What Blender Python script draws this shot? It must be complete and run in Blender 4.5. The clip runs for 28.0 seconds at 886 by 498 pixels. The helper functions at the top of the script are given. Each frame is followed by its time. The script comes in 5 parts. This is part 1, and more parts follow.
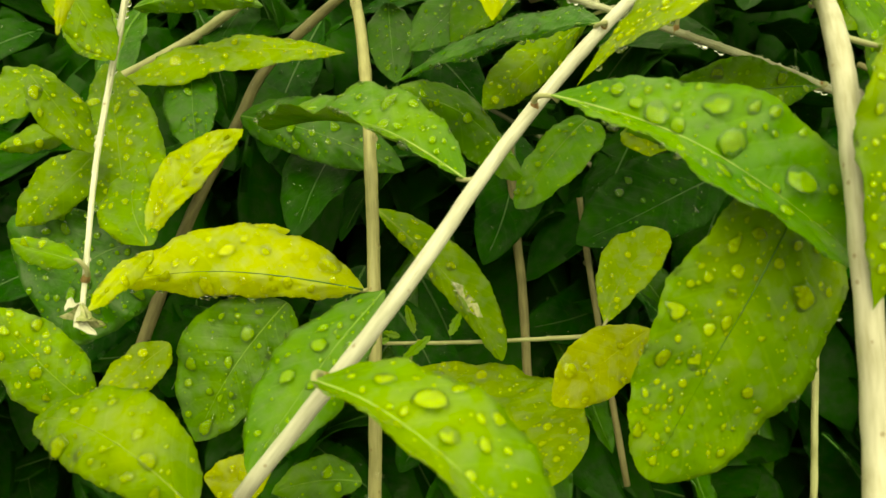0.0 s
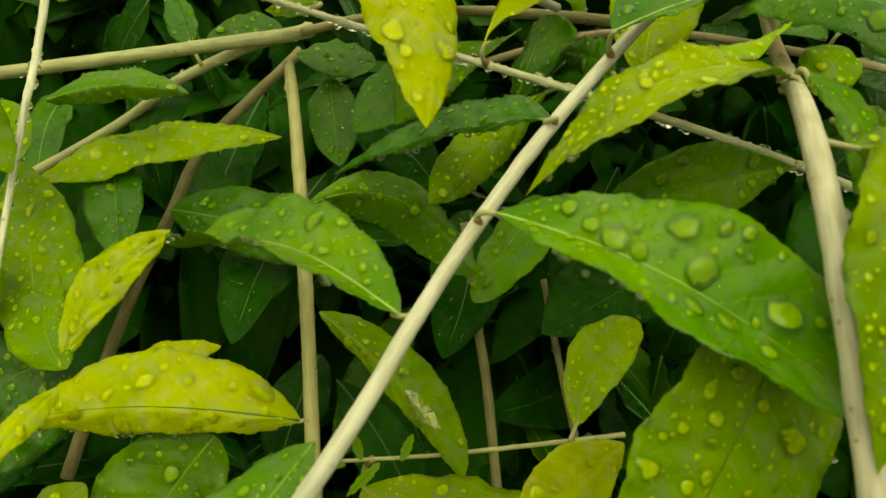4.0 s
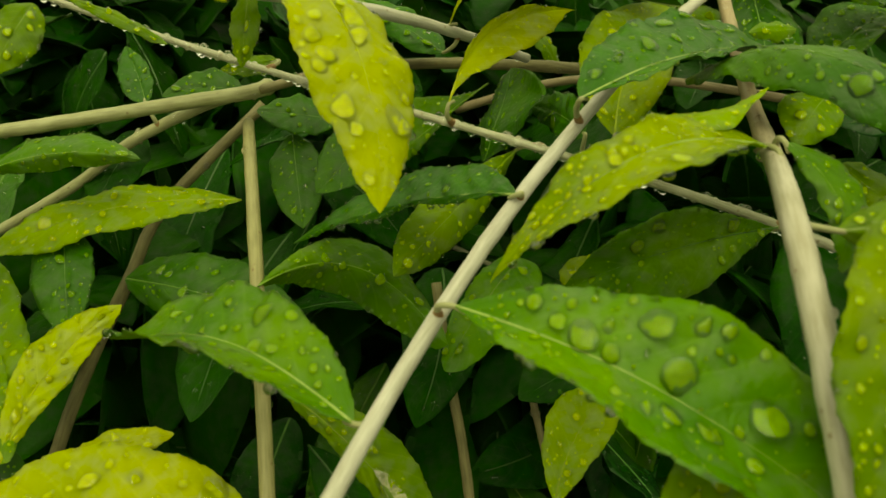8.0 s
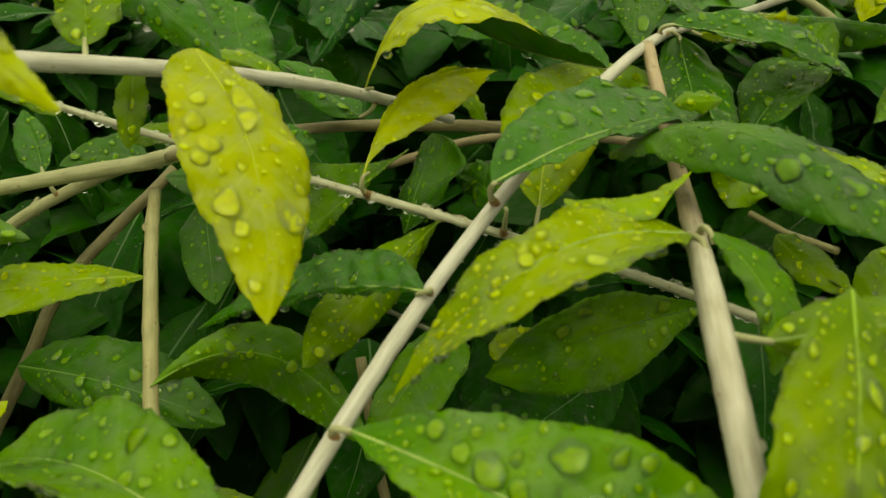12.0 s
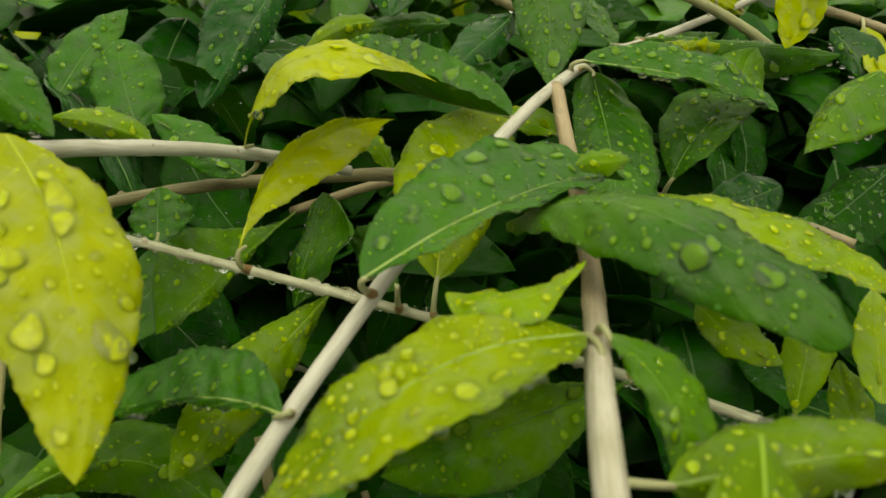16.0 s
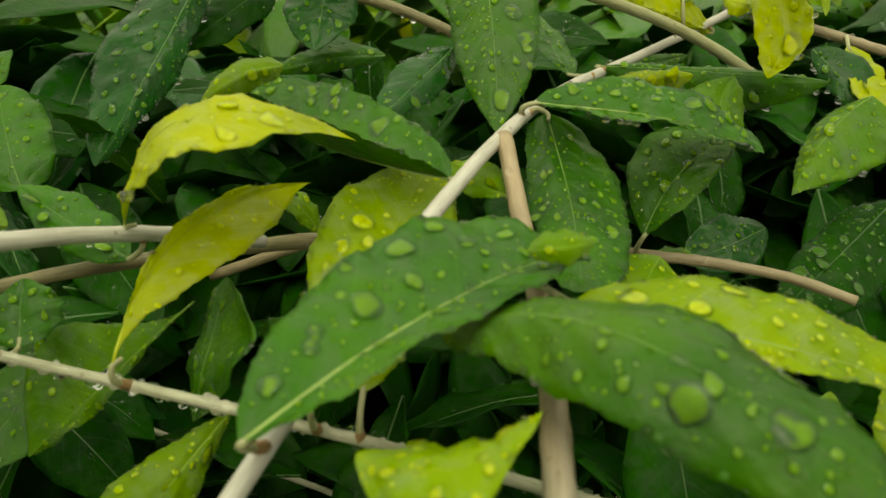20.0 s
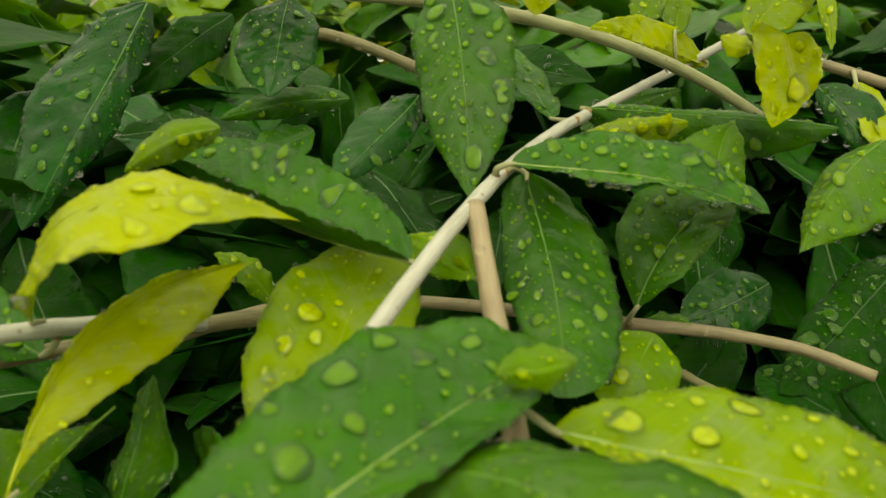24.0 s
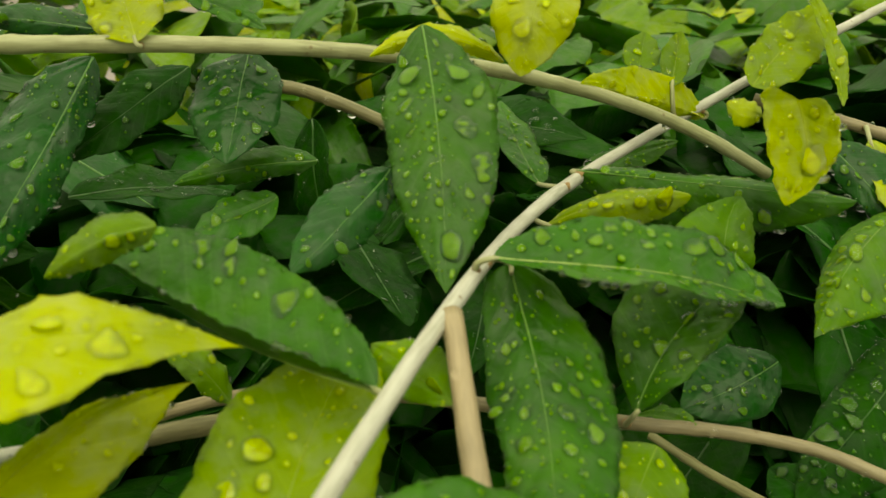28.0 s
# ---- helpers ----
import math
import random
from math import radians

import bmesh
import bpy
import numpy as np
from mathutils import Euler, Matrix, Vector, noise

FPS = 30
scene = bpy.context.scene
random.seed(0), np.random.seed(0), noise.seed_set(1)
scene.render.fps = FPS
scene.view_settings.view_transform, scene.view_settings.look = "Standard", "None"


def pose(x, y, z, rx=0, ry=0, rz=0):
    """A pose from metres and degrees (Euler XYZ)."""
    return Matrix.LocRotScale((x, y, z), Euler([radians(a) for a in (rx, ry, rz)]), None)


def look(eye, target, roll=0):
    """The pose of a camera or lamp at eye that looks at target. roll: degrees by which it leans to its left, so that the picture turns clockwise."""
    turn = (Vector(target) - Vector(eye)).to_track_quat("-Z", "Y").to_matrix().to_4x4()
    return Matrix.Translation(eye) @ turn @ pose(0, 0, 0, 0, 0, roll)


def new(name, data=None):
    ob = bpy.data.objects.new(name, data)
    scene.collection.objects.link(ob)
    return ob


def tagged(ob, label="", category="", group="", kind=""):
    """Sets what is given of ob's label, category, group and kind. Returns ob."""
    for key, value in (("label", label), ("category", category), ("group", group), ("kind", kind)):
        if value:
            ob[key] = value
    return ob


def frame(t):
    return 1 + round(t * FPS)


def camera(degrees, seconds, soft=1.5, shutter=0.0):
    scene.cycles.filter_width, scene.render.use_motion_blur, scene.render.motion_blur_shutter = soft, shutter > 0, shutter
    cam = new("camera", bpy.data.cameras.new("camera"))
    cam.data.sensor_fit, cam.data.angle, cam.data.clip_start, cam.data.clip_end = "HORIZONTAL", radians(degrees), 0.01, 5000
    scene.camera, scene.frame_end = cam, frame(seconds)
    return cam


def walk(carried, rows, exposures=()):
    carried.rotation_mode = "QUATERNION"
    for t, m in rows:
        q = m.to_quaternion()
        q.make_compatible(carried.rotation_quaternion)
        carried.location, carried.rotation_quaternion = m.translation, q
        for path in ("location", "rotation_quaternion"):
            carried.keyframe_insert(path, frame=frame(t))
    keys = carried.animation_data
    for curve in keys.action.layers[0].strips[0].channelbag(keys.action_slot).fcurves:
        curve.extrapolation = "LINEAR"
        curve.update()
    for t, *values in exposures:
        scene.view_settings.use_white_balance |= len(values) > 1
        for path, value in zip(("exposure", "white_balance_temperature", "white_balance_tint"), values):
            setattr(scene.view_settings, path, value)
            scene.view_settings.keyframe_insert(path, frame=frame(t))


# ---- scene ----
cam = camera(55.96, 28.0)
cam.data.dof.use_dof, cam.data.dof.focus_distance, cam.data.dof.aperture_fstop = True, 0.21, 32.0
PATH = [
    (0, -0.00001, 0.00002, 0.84998, 69.989, -4.996, 0.007),
    (0.5, 0.00085, 0.00407, 0.85117, 70.245, -4.904, -0.502),
    (1, 0.00168, 0.00674, 0.85327, 70.758, -4.463, -0.787),
    (1.5, 0.00238, 0.00954, 0.85508, 71.019, -4.177, -1.023),
    (2, 0.00366, 0.01396, 0.85568, 71.034, -4.066, -1.539),
    (2.5, 0.00515, 0.01899, 0.85721, 71.275, -3.689, -1.594),
    (3, 0.00620, 0.02115, 0.85913, 71.574, -3.532, -1.679),
    (3.5, 0.00667, 0.02350, 0.86034, 71.849, -3.407, -1.934),
    (5.5, 0.00896, 0.02967, 0.86571, 72.593, -3.077, -2.176),
    (6, 0.00973, 0.03102, 0.86620, 72.858, -3.189, -2.401),
    (6.5, 0.01092, 0.03305, 0.86765, 73.152, -2.808, -2.648),
    (7, 0.01174, 0.03509, 0.86876, 73.145, -2.589, -2.732),
    (7.5, 0.01245, 0.03740, 0.86996, 73.446, -2.356, -3.069),
    (8, 0.01232, 0.03932, 0.87015, 73.501, -2.215, -3.307),
    (8.5, 0.01322, 0.04091, 0.87174, 73.787, -2.103, -3.638),
    (9, 0.01425, 0.04232, 0.87290, 73.928, -2.009, -4.095),
    (9.5, 0.01554, 0.04337, 0.87403, 74.135, -1.894, -4.612),
    (10, 0.01705, 0.04521, 0.87513, 74.434, -1.856, -5.243),
    (10.5, 0.01801, 0.04632, 0.87651, 74.474, -1.665, -5.255),
    (11, 0.01885, 0.04772, 0.87814, 74.959, -1.806, -5.594),
    (11.5, 0.02046, 0.05139, 0.87833, 74.979, -1.733, -6.042),
    (12, 0.02218, 0.05464, 0.87920, 75.283, -1.839, -6.492),
    (12.5, 0.02273, 0.05610, 0.88075, 75.667, -1.784, -6.737),
    (14.5, 0.03014, 0.06801, 0.88555, 75.616, -1.468, -8.815),
    (15, 0.03340, 0.06973, 0.88647, 74.930, -0.756, -8.897),
    (15.5, 0.03731, 0.07215, 0.88812, 74.922, -0.464, -9.409),
    (16, 0.03934, 0.07569, 0.89012, 75.148, -0.180, -9.734),
    (16.5, 0.04062, 0.07821, 0.89241, 75.236, 0.231, -9.750),
    (17, 0.04254, 0.08118, 0.89481, 75.362, 0.521, -10.167),
    (17.5, 0.04435, 0.08563, 0.89560, 75.356, 0.718, -10.486),
    (18, 0.04619, 0.09023, 0.89612, 75.539, 0.811, -11.141),
    (18.5, 0.04857, 0.09769, 0.89473, 75.437, 1.025, -11.424),
    (19, 0.05017, 0.10210, 0.89562, 75.584, 1.269, -11.694),
    (19.5, 0.05155, 0.10481, 0.89678, 75.655, 1.482, -11.912),
    (20, 0.05273, 0.10906, 0.89644, 75.632, 1.465, -12.345),
    (20.5, 0.05427, 0.11374, 0.89626, 75.671, 1.652, -12.649),
    (22.5, 0.05894, 0.12346, 0.89978, 75.800, 1.990, -13.050),
    (23, 0.06030, 0.12610, 0.90202, 75.875, 1.962, -13.040),
    (23.5, 0.06120, 0.12781, 0.90367, 76.096, 1.968, -13.060),
    (24, 0.06289, 0.13100, 0.90420, 76.082, 2.060, -13.059),
    (24.5, 0.06355, 0.13335, 0.90513, 76.182, 2.111, -12.985),
    (25, 0.06493, 0.13710, 0.90712, 76.106, 2.067, -13.191),
    (25.5, 0.06708, 0.14002, 0.90919, 76.518, 2.301, -13.539),
    (26, 0.06788, 0.14157, 0.91019, 76.678, 2.274, -13.565),
    (26.5, 0.06908, 0.14382, 0.91165, 76.897, 2.294, -13.696),
    (27, 0.07044, 0.14700, 0.91222, 76.959, 2.411, -13.626),
    (27.5, 0.07067, 0.14903, 0.91349, 76.851, 2.580, -13.938),
    (28, 0.07080, 0.15161, 0.91491, 76.543, 2.203, -13.844),
]
walk(cam, [(t, pose(x, y, z, rx, ry, rz)) for t, x, y, z, rx, ry, rz in PATH], [(0.0, 0.93, 12500, -20), (1.0, 0.82, 12500, -20), (3.5, 0.47, 12500, -21), (8.0, 0.19, 12200, -21), (12.5, 0.25, 9200, -11), (17.0, 0.31, 8300, -4), (23.0, 0.38, 8700, -7), (28.0, 0.4, 9000, -11)])

# ---- light ----
def ramp(nodes, stops):
    r = nodes.new("ShaderNodeValToRGB")
    while len(r.color_ramp.elements) < len(stops):
        r.color_ramp.elements.new(0.5)
    for e, (at, c) in zip(r.color_ramp.elements, stops):
        e.position, e.color = at, (*c, 1)
    return r



world = bpy.data.worlds.new("overcast_sky")
scene.world = world
world.use_nodes = True
wn, wl = world.node_tree.nodes, world.node_tree.links
sky = wn.new("ShaderNodeTexSky")
sky.sky_type, sky.sun_disc = "NISHITA", False
sky.sun_elevation, sky.sun_rotation = radians(57), radians(195)
sky.air_density, sky.dust_density, sky.ozone_density = 1.0, 6.0, 1.0
# cloud cover: an even grey that is more than four times as bright overhead as at the horizon
cloud = wn.new("ShaderNodeMixRGB")
cloud.inputs[0].default_value = 0.85
rise, up = wn.new("ShaderNodeTexCoord"), wn.new("ShaderNodeSeparateXYZ")
wl.new(rise.outputs["Generated"], up.inputs[0])
cover = ramp(wn, [(0.0, (0.24, 0.24, 0.22)), (0.25, (0.46, 0.46, 0.43)), (1.0, (1.08, 1.06, 1.0))])
wl.new(up.outputs["Z"], cover.inputs[0])
bright = wn.new("ShaderNodeVectorMath")
bright.operation = "SCALE"
bright.inputs["Scale"].default_value = 14.0
wl.new(cover.outputs[0], bright.inputs[0])
wl.new(bright.outputs[0], cloud.inputs[2])
wl.new(sky.outputs[0], cloud.inputs[1])
wl.new(cloud.outputs[0], wn["Background"].inputs[0])
wn["Background"].inputs[1].default_value = 0.1
sun = new("sun", bpy.data.lights.new("sun", "SUN"))
sun.data.energy, sun.data.angle, sun.data.color = 0.95, radians(50), (1.0, 0.98, 0.94)
sun.matrix_world = look((-0.15, -1.0, 2.55), (0.05, 0.25, 0.85))


# ---- materials ----
def nodes_of(name):
    m = bpy.data.materials.new(name)
    m.use_nodes = True
    return m, m.node_tree.nodes, m.node_tree.links, m.node_tree.nodes["Principled BSDF"]


def leaf_material(name, dull, main, bright, gloss=0.3, through_light=0.35, sheen=0.2, water=0.08):
    """Waxy wet leaf: blotches of three greens, side veins and pores from the leaf's own coordinates, light shining through."""
    m, n, l, b = nodes_of(name)
    at = n.new("ShaderNodeUVMap")
    obj = n.new("ShaderNodeTexCoord")
    info = n.new("ShaderNodeObjectInfo")
    big = n.new("ShaderNodeTexNoise")
    big.inputs["Scale"].default_value, big.inputs["Detail"].default_value = 55, 3
    l.new(obj.outputs["Object"], big.inputs["Vector"])
    col = ramp(n, [(0.3, dull), (0.5, main), (0.72, bright)])
    l.new(big.outputs["Fac"], col.inputs[0])
    # side veins: slanted lines that run from the midrib to the edge
    sep = n.new("ShaderNodeSeparateXYZ")
    l.new(at.outputs["UV"], sep.inputs[0])
    ab = n.new("ShaderNodeMath"); ab.operation = "ABSOLUTE"
    l.new(sep.outputs["X"], ab.inputs[0])
    slant = n.new("ShaderNodeMath"); slant.operation = "MULTIPLY_ADD"
    l.new(ab.outputs[0], slant.inputs[0]); slant.inputs[1].default_value = -0.22
    l.new(sep.outputs["Y"], slant.inputs[2])
    wob = n.new("ShaderNodeMath"); wob.operation = "MULTIPLY_ADD"
    l.new(big.outputs["Fac"], wob.inputs[0]); wob.inputs[1].default_value = 0.06
    l.new(slant.outputs[0], wob.inputs[2])
    freq = n.new("ShaderNodeMath"); freq.operation = "MULTIPLY"
    l.new(wob.outputs[0], freq.inputs[0]); freq.inputs[1].default_value = 62.0
    sine = n.new("ShaderNodeMath"); sine.operation = "SINE"
    l.new(freq.outputs[0], sine.inputs[0])
    vein = n.new("ShaderNodeMapRange")
    vein.inputs[1].default_value, vein.inputs[2].default_value = 0.86, 1.0
    l.new(sine.outputs[0], vein.inputs[0])
    pale = n.new("ShaderNodeMixRGB"); pale.blend_type = "MIX"
    amount = n.new("ShaderNodeMath"); amount.operation = "MULTIPLY"; amount.inputs[1].default_value = 0.09
    l.new(vein.outputs[0], amount.inputs[0]); l.new(amount.outputs[0], pale.inputs[0])
    l.new(col.outputs[0], pale.inputs[1]); pale.inputs[2].default_value = (*[min(1, c * 1.35 + 0.03) for c in bright], 1)
    hsv = n.new("ShaderNodeHueSaturation")
    val = n.new("ShaderNodeMapRange")
    val.inputs[3].default_value, val.inputs[4].default_value = 0.93, 1.1
    geo, both = n.new("ShaderNodeNewGeometry"), n.new("ShaderNodeMath")
    both.operation = "ADD"
    l.new(info.outputs["Random"], both.inputs[0]); l.new(geo.outputs["Random Per Island"], both.inputs[1])
    chance = n.new("ShaderNodeMath"); chance.operation = "FRACT"
    l.new(both.outputs[0], chance.inputs[0])
    l.new(chance.outputs[0], val.inputs[0]); l.new(val.outputs[0], hsv.inputs["Value"])
    hue = n.new("ShaderNodeMapRange")
    hue.inputs[3].default_value, hue.inputs[4].default_value = 0.498, 0.506
    l.new(chance.outputs[0], hue.inputs[0]); l.new(hue.outputs[0], hsv.inputs["Hue"])
    l.new(pale.outputs[0], hsv.inputs["Color"])
    l.new(hsv.outputs[0], b.inputs["Base Color"])
    fine = n.new("ShaderNodeTexNoise")
    fine.inputs["Scale"].default_value, fine.inputs["Detail"].default_value = 900, 4
    l.new(obj.outputs["Object"], fine.inputs["Vector"])
    rough = n.new("ShaderNodeMapRange")
    rough.inputs[3].default_value, rough.inputs[4].default_value = gloss - 0.08, gloss + 0.18
    l.new(big.outputs["Fac"], rough.inputs[0]); l.new(rough.outputs[0], b.inputs["Roughness"])
    net = n.new("ShaderNodeTexVoronoi"); net.feature = "DISTANCE_TO_EDGE"
    net.inputs["Scale"].default_value = 480
    l.new(obj.outputs["Object"], net.inputs["Vector"])
    mesh_of_veins = n.new("ShaderNodeMapRange")
    mesh_of_veins.inputs[1].default_value, mesh_of_veins.inputs[2].default_value = 0.0, 0.25
    l.new(net.outputs["Distance"], mesh_of_veins.inputs[0])
    stain = n.new("ShaderNodeTexNoise")
    stain.inputs["Scale"].default_value, stain.inputs["Detail"].default_value = 230, 5
    l.new(obj.outputs["Object"], stain.inputs["Vector"])
    tone = n.new("ShaderNodeMapRange")
    tone.inputs[1].default_value, tone.inputs[2].default_value, tone.inputs[3].default_value, tone.inputs[4].default_value = 0.3, 0.75, 0.8, 1.18
    l.new(stain.outputs["Fac"], tone.inputs[0])
    l.new(tone.outputs[0], hsv.inputs["Saturation"])
    height = n.new("ShaderNodeMath"); height.operation = "MULTIPLY_ADD"
    l.new(vein.outputs[0], height.inputs[0]); height.inputs[1].default_value = -0.5
    cells = n.new("ShaderNodeMath"); cells.operation = "MULTIPLY_ADD"
    l.new(mesh_of_veins.outputs[0], cells.inputs[0]); cells.inputs[1].default_value = 0.7
    l.new(fine.outputs["Fac"], cells.inputs[2])
    l.new(cells.outputs[0], height.inputs[2])
    bump = n.new("ShaderNodeBump")
    bump.inputs["Strength"].default_value, bump.inputs["Distance"].default_value = 0.5, 0.00012
    l.new(height.outputs[0], bump.inputs["Height"])
    # the blade swells and sinks between its veins
    quilt = n.new("ShaderNodeTexNoise")
    quilt.inputs["Scale"].default_value, quilt.inputs["Detail"].default_value = 190, 2
    l.new(obj.outputs["Object"], quilt.inputs["Vector"])
    swell = n.new("ShaderNodeBump")
    swell.inputs["Strength"].default_value, swell.inputs["Distance"].default_value = 0.6, 0.0009 if gloss > 0.3 else 0.0003
    l.new(quilt.outputs["Fac"], swell.inputs["Height"]); l.new(bump.outputs[0], swell.inputs["Normal"])
    l.new(swell.outputs[0], b.inputs["Normal"])
    b.inputs["Specular IOR Level"].default_value = sheen
    # a film of rain water that ripples over the wax
    ripple, film = n.new("ShaderNodeTexNoise"), n.new("ShaderNodeBump")
    ripple.inputs["Scale"].default_value, ripple.inputs["Detail"].default_value = 130, 2
    l.new(obj.outputs["Object"], ripple.inputs["Vector"])
    film.inputs["Strength"].default_value, film.inputs["Distance"].default_value = 0.7, 0.0022
    l.new(ripple.outputs["Fac"], film.inputs["Height"]); l.new(film.outputs[0], b.inputs["Coat Normal"])
    b.inputs["Coat Weight"].default_value, b.inputs["Coat Roughness"].default_value, b.inputs["Coat IOR"].default_value = water, 0.07, 1.33
    glow = n.new("ShaderNodeBsdfTranslucent")
    l.new(hsv.outputs[0], glow.inputs["Color"])
    mix = n.new("ShaderNodeMixShader")
    mix.inputs[0].default_value = through_light
    l.new(b.outputs[0], mix.inputs[1]); l.new(glow.outputs[0], mix.inputs[2])
    l.new(mix.outputs[0], n["Material Output"].inputs[0])
    return m


LEAF = {
    "yellow": leaf_material("yellow_leaf", (0.37, 0.47, 0.004), (0.50, 0.59, 0.008), (0.62, 0.68, 0.014), 0.36, 0.52, 0.34),
    "lime": leaf_material("lime_leaf", (0.11, 0.25, 0.002), (0.175, 0.335, 0.002), (0.28, 0.42, 0.004), 0.38, 0.45, 0.22),
    "pale": leaf_material("yellow_green_leaf", (0.205, 0.36, 0.002), (0.29, 0.445, 0.003), (0.40, 0.54, 0.005), 0.38, 0.5, 0.26),
    "olive": leaf_material("olive_leaf", (0.10, 0.22, 0.002), (0.17, 0.30, 0.002), (0.26, 0.37, 0.004), 0.40, 0.45, 0.19),
    "green": leaf_material("green_leaf", (0.022, 0.103, 0.002), (0.038, 0.152, 0.003), (0.070, 0.20, 0.004), 0.32, 0.32, 0.25, 0.12),
    "fresh": leaf_material("fresh_green_leaf", (0.05, 0.17, 0.002), (0.09, 0.24, 0.002), (0.15, 0.31, 0.003), 0.35, 0.36, 0.26),
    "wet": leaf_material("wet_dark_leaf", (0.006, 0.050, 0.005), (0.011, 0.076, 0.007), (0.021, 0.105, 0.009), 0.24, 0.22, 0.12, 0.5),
    # leaf green darkened further: the shade inside the shrub is put into the colour
    "dark": leaf_material("shade_darkened_leaf", (0.005, 0.040, 0.002), (0.009, 0.060, 0.002), (0.018, 0.088, 0.003), 0.42, 0.18, 0.05, 0.08),
}
RIB_COLOURS = {"white": (0.30, 0.42, 0.11), "groove": (0.05, 0.16, 0.003), "pale": (0.33, 0.45, 0.015), "yellow": (0.42, 0.50, 0.01), "lime": (0.23, 0.39, 0.015), "olive": (0.22, 0.33, 0.015), "fresh": (0.17, 0.33, 0.03), "green": (0.11, 0.25, 0.03), "wet": (0.10, 0.25, 0.05), "dark": (0.04, 0.12, 0.02)}


def plain_material(name, colour, second, scale, rough=0.5, bump_mm=0.1, stretch=(1, 1, 1)):
    m, n, l, b = nodes_of(name)
    tc, mp, noi = n.new("ShaderNodeTexCoord"), n.new("ShaderNodeMapping"), n.new("ShaderNodeTexNoise")
    mp.inputs["Scale"].default_value = stretch
    l.new(tc.outputs["Object"], mp.inputs[0]); l.new(mp.outputs[0], noi.inputs["Vector"])
    noi.inputs["Scale"].default_value, noi.inputs["Detail"].default_value = scale, 5
    r = ramp(n, [(0.35, second), (0.6, colour)])
    l.new(noi.outputs["Fac"], r.inputs[0]); l.new(r.outputs[0], b.inputs["Base Color"])
    b.inputs["Roughness"].default_value = rough
    fine = n.new("ShaderNodeTexNoise")
    fine.inputs["Scale"].default_value, fine.inputs["Detail"].default_value = scale * 7, 4
    l.new(mp.outputs[0], fine.inputs["Vector"])
    bp = n.new("ShaderNodeBump")
    bp.inputs["Strength"].default_value, bp.inputs["Distance"].default_value = 0.5, bump_mm / 1000
    l.new(fine.outputs["Fac"], bp.inputs["Height"]); l.new(bp.outputs[0], b.inputs["Normal"])
    return m


def bark_material(name, colour, second, tip=None, tip_from=0.0, rough=0.45):
    """Young bark: fine streaks along the stem, pale blotches, small brown pores, and a change of colour towards the tip."""
    m, n, l, b = nodes_of(name)
    at, mp, streak = n.new("ShaderNodeUVMap"), n.new("ShaderNodeMapping"), n.new("ShaderNodeTexNoise")
    mp.inputs["Scale"].default_value = (9, 90, 1)
    l.new(at.outputs["UV"], mp.inputs[0]); l.new(mp.outputs[0], streak.inputs["Vector"])
    streak.inputs["Scale"].default_value, streak.inputs["Detail"].default_value = 1.6, 5
    tc, blot = n.new("ShaderNodeTexCoord"), n.new("ShaderNodeTexNoise")
    l.new(tc.outputs["Object"], blot.inputs["Vector"])
    blot.inputs["Scale"].default_value, blot.inputs["Detail"].default_value = 110, 4
    mean = n.new("ShaderNodeMath"); mean.operation = "MULTIPLY_ADD"; mean.inputs[1].default_value = 0.55
    half = n.new("ShaderNodeMath"); half.operation = "MULTIPLY"; half.inputs[1].default_value = 0.45
    l.new(blot.outputs["Fac"], half.inputs[0]); l.new(streak.outputs["Fac"], mean.inputs[0]); l.new(half.outputs[0], mean.inputs[2])
    r = ramp(n, [(0.36, second), (0.58, colour)])
    l.new(mean.outputs[0], r.inputs[0])
    last = r.outputs[0]
    if tip:
        sep, rise, swap = n.new("ShaderNodeSeparateXYZ"), n.new("ShaderNodeMapRange"), n.new("ShaderNodeMixRGB")
        l.new(at.outputs["UV"], sep.inputs[0]); l.new(sep.outputs["Y"], rise.inputs[0])
        rise.inputs[1].default_value, rise.inputs[2].default_value = tip_from, tip_from + 0.03
        l.new(rise.outputs[0], swap.inputs[0]); l.new(last, swap.inputs[1])
        tips = ramp(n, [(0.36, tuple(0.7 * c for c in tip)), (0.58, tip)])
        l.new(mean.outputs[0], tips.inputs[0]); l.new(tips.outputs[0], swap.inputs[2])
        last = swap.outputs[0]
    pore, spot, dotted = n.new("ShaderNodeTexVoronoi"), n.new("ShaderNodeMapRange"), n.new("ShaderNodeMixRGB")
    l.new(tc.outputs["Object"], pore.inputs["Vector"]); pore.inputs["Scale"].default_value = 260
    spot.inputs[1].default_value, spot.inputs[2].default_value, spot.inputs[3].default_value, spot.inputs[4].default_value = 0.07, 0.13, 0.6, 0.0
    l.new(pore.outputs["Distance"], spot.inputs[0]); l.new(spot.outputs[0], dotted.inputs[0])
    l.new(last, dotted.inputs[1]); dotted.inputs[2].default_value = (0.16, 0.10, 0.04, 1)
    l.new(dotted.outputs[0], b.inputs["Base Color"])
    b.inputs["Roughness"].default_value = rough
    bp = n.new("ShaderNodeBump")
    bp.inputs["Strength"].default_value, bp.inputs["Distance"].default_value = 0.7, 0.00025
    l.new(mean.outputs[0], bp.inputs["Height"]); l.new(bp.outputs[0], b.inputs["Normal"])
    return m


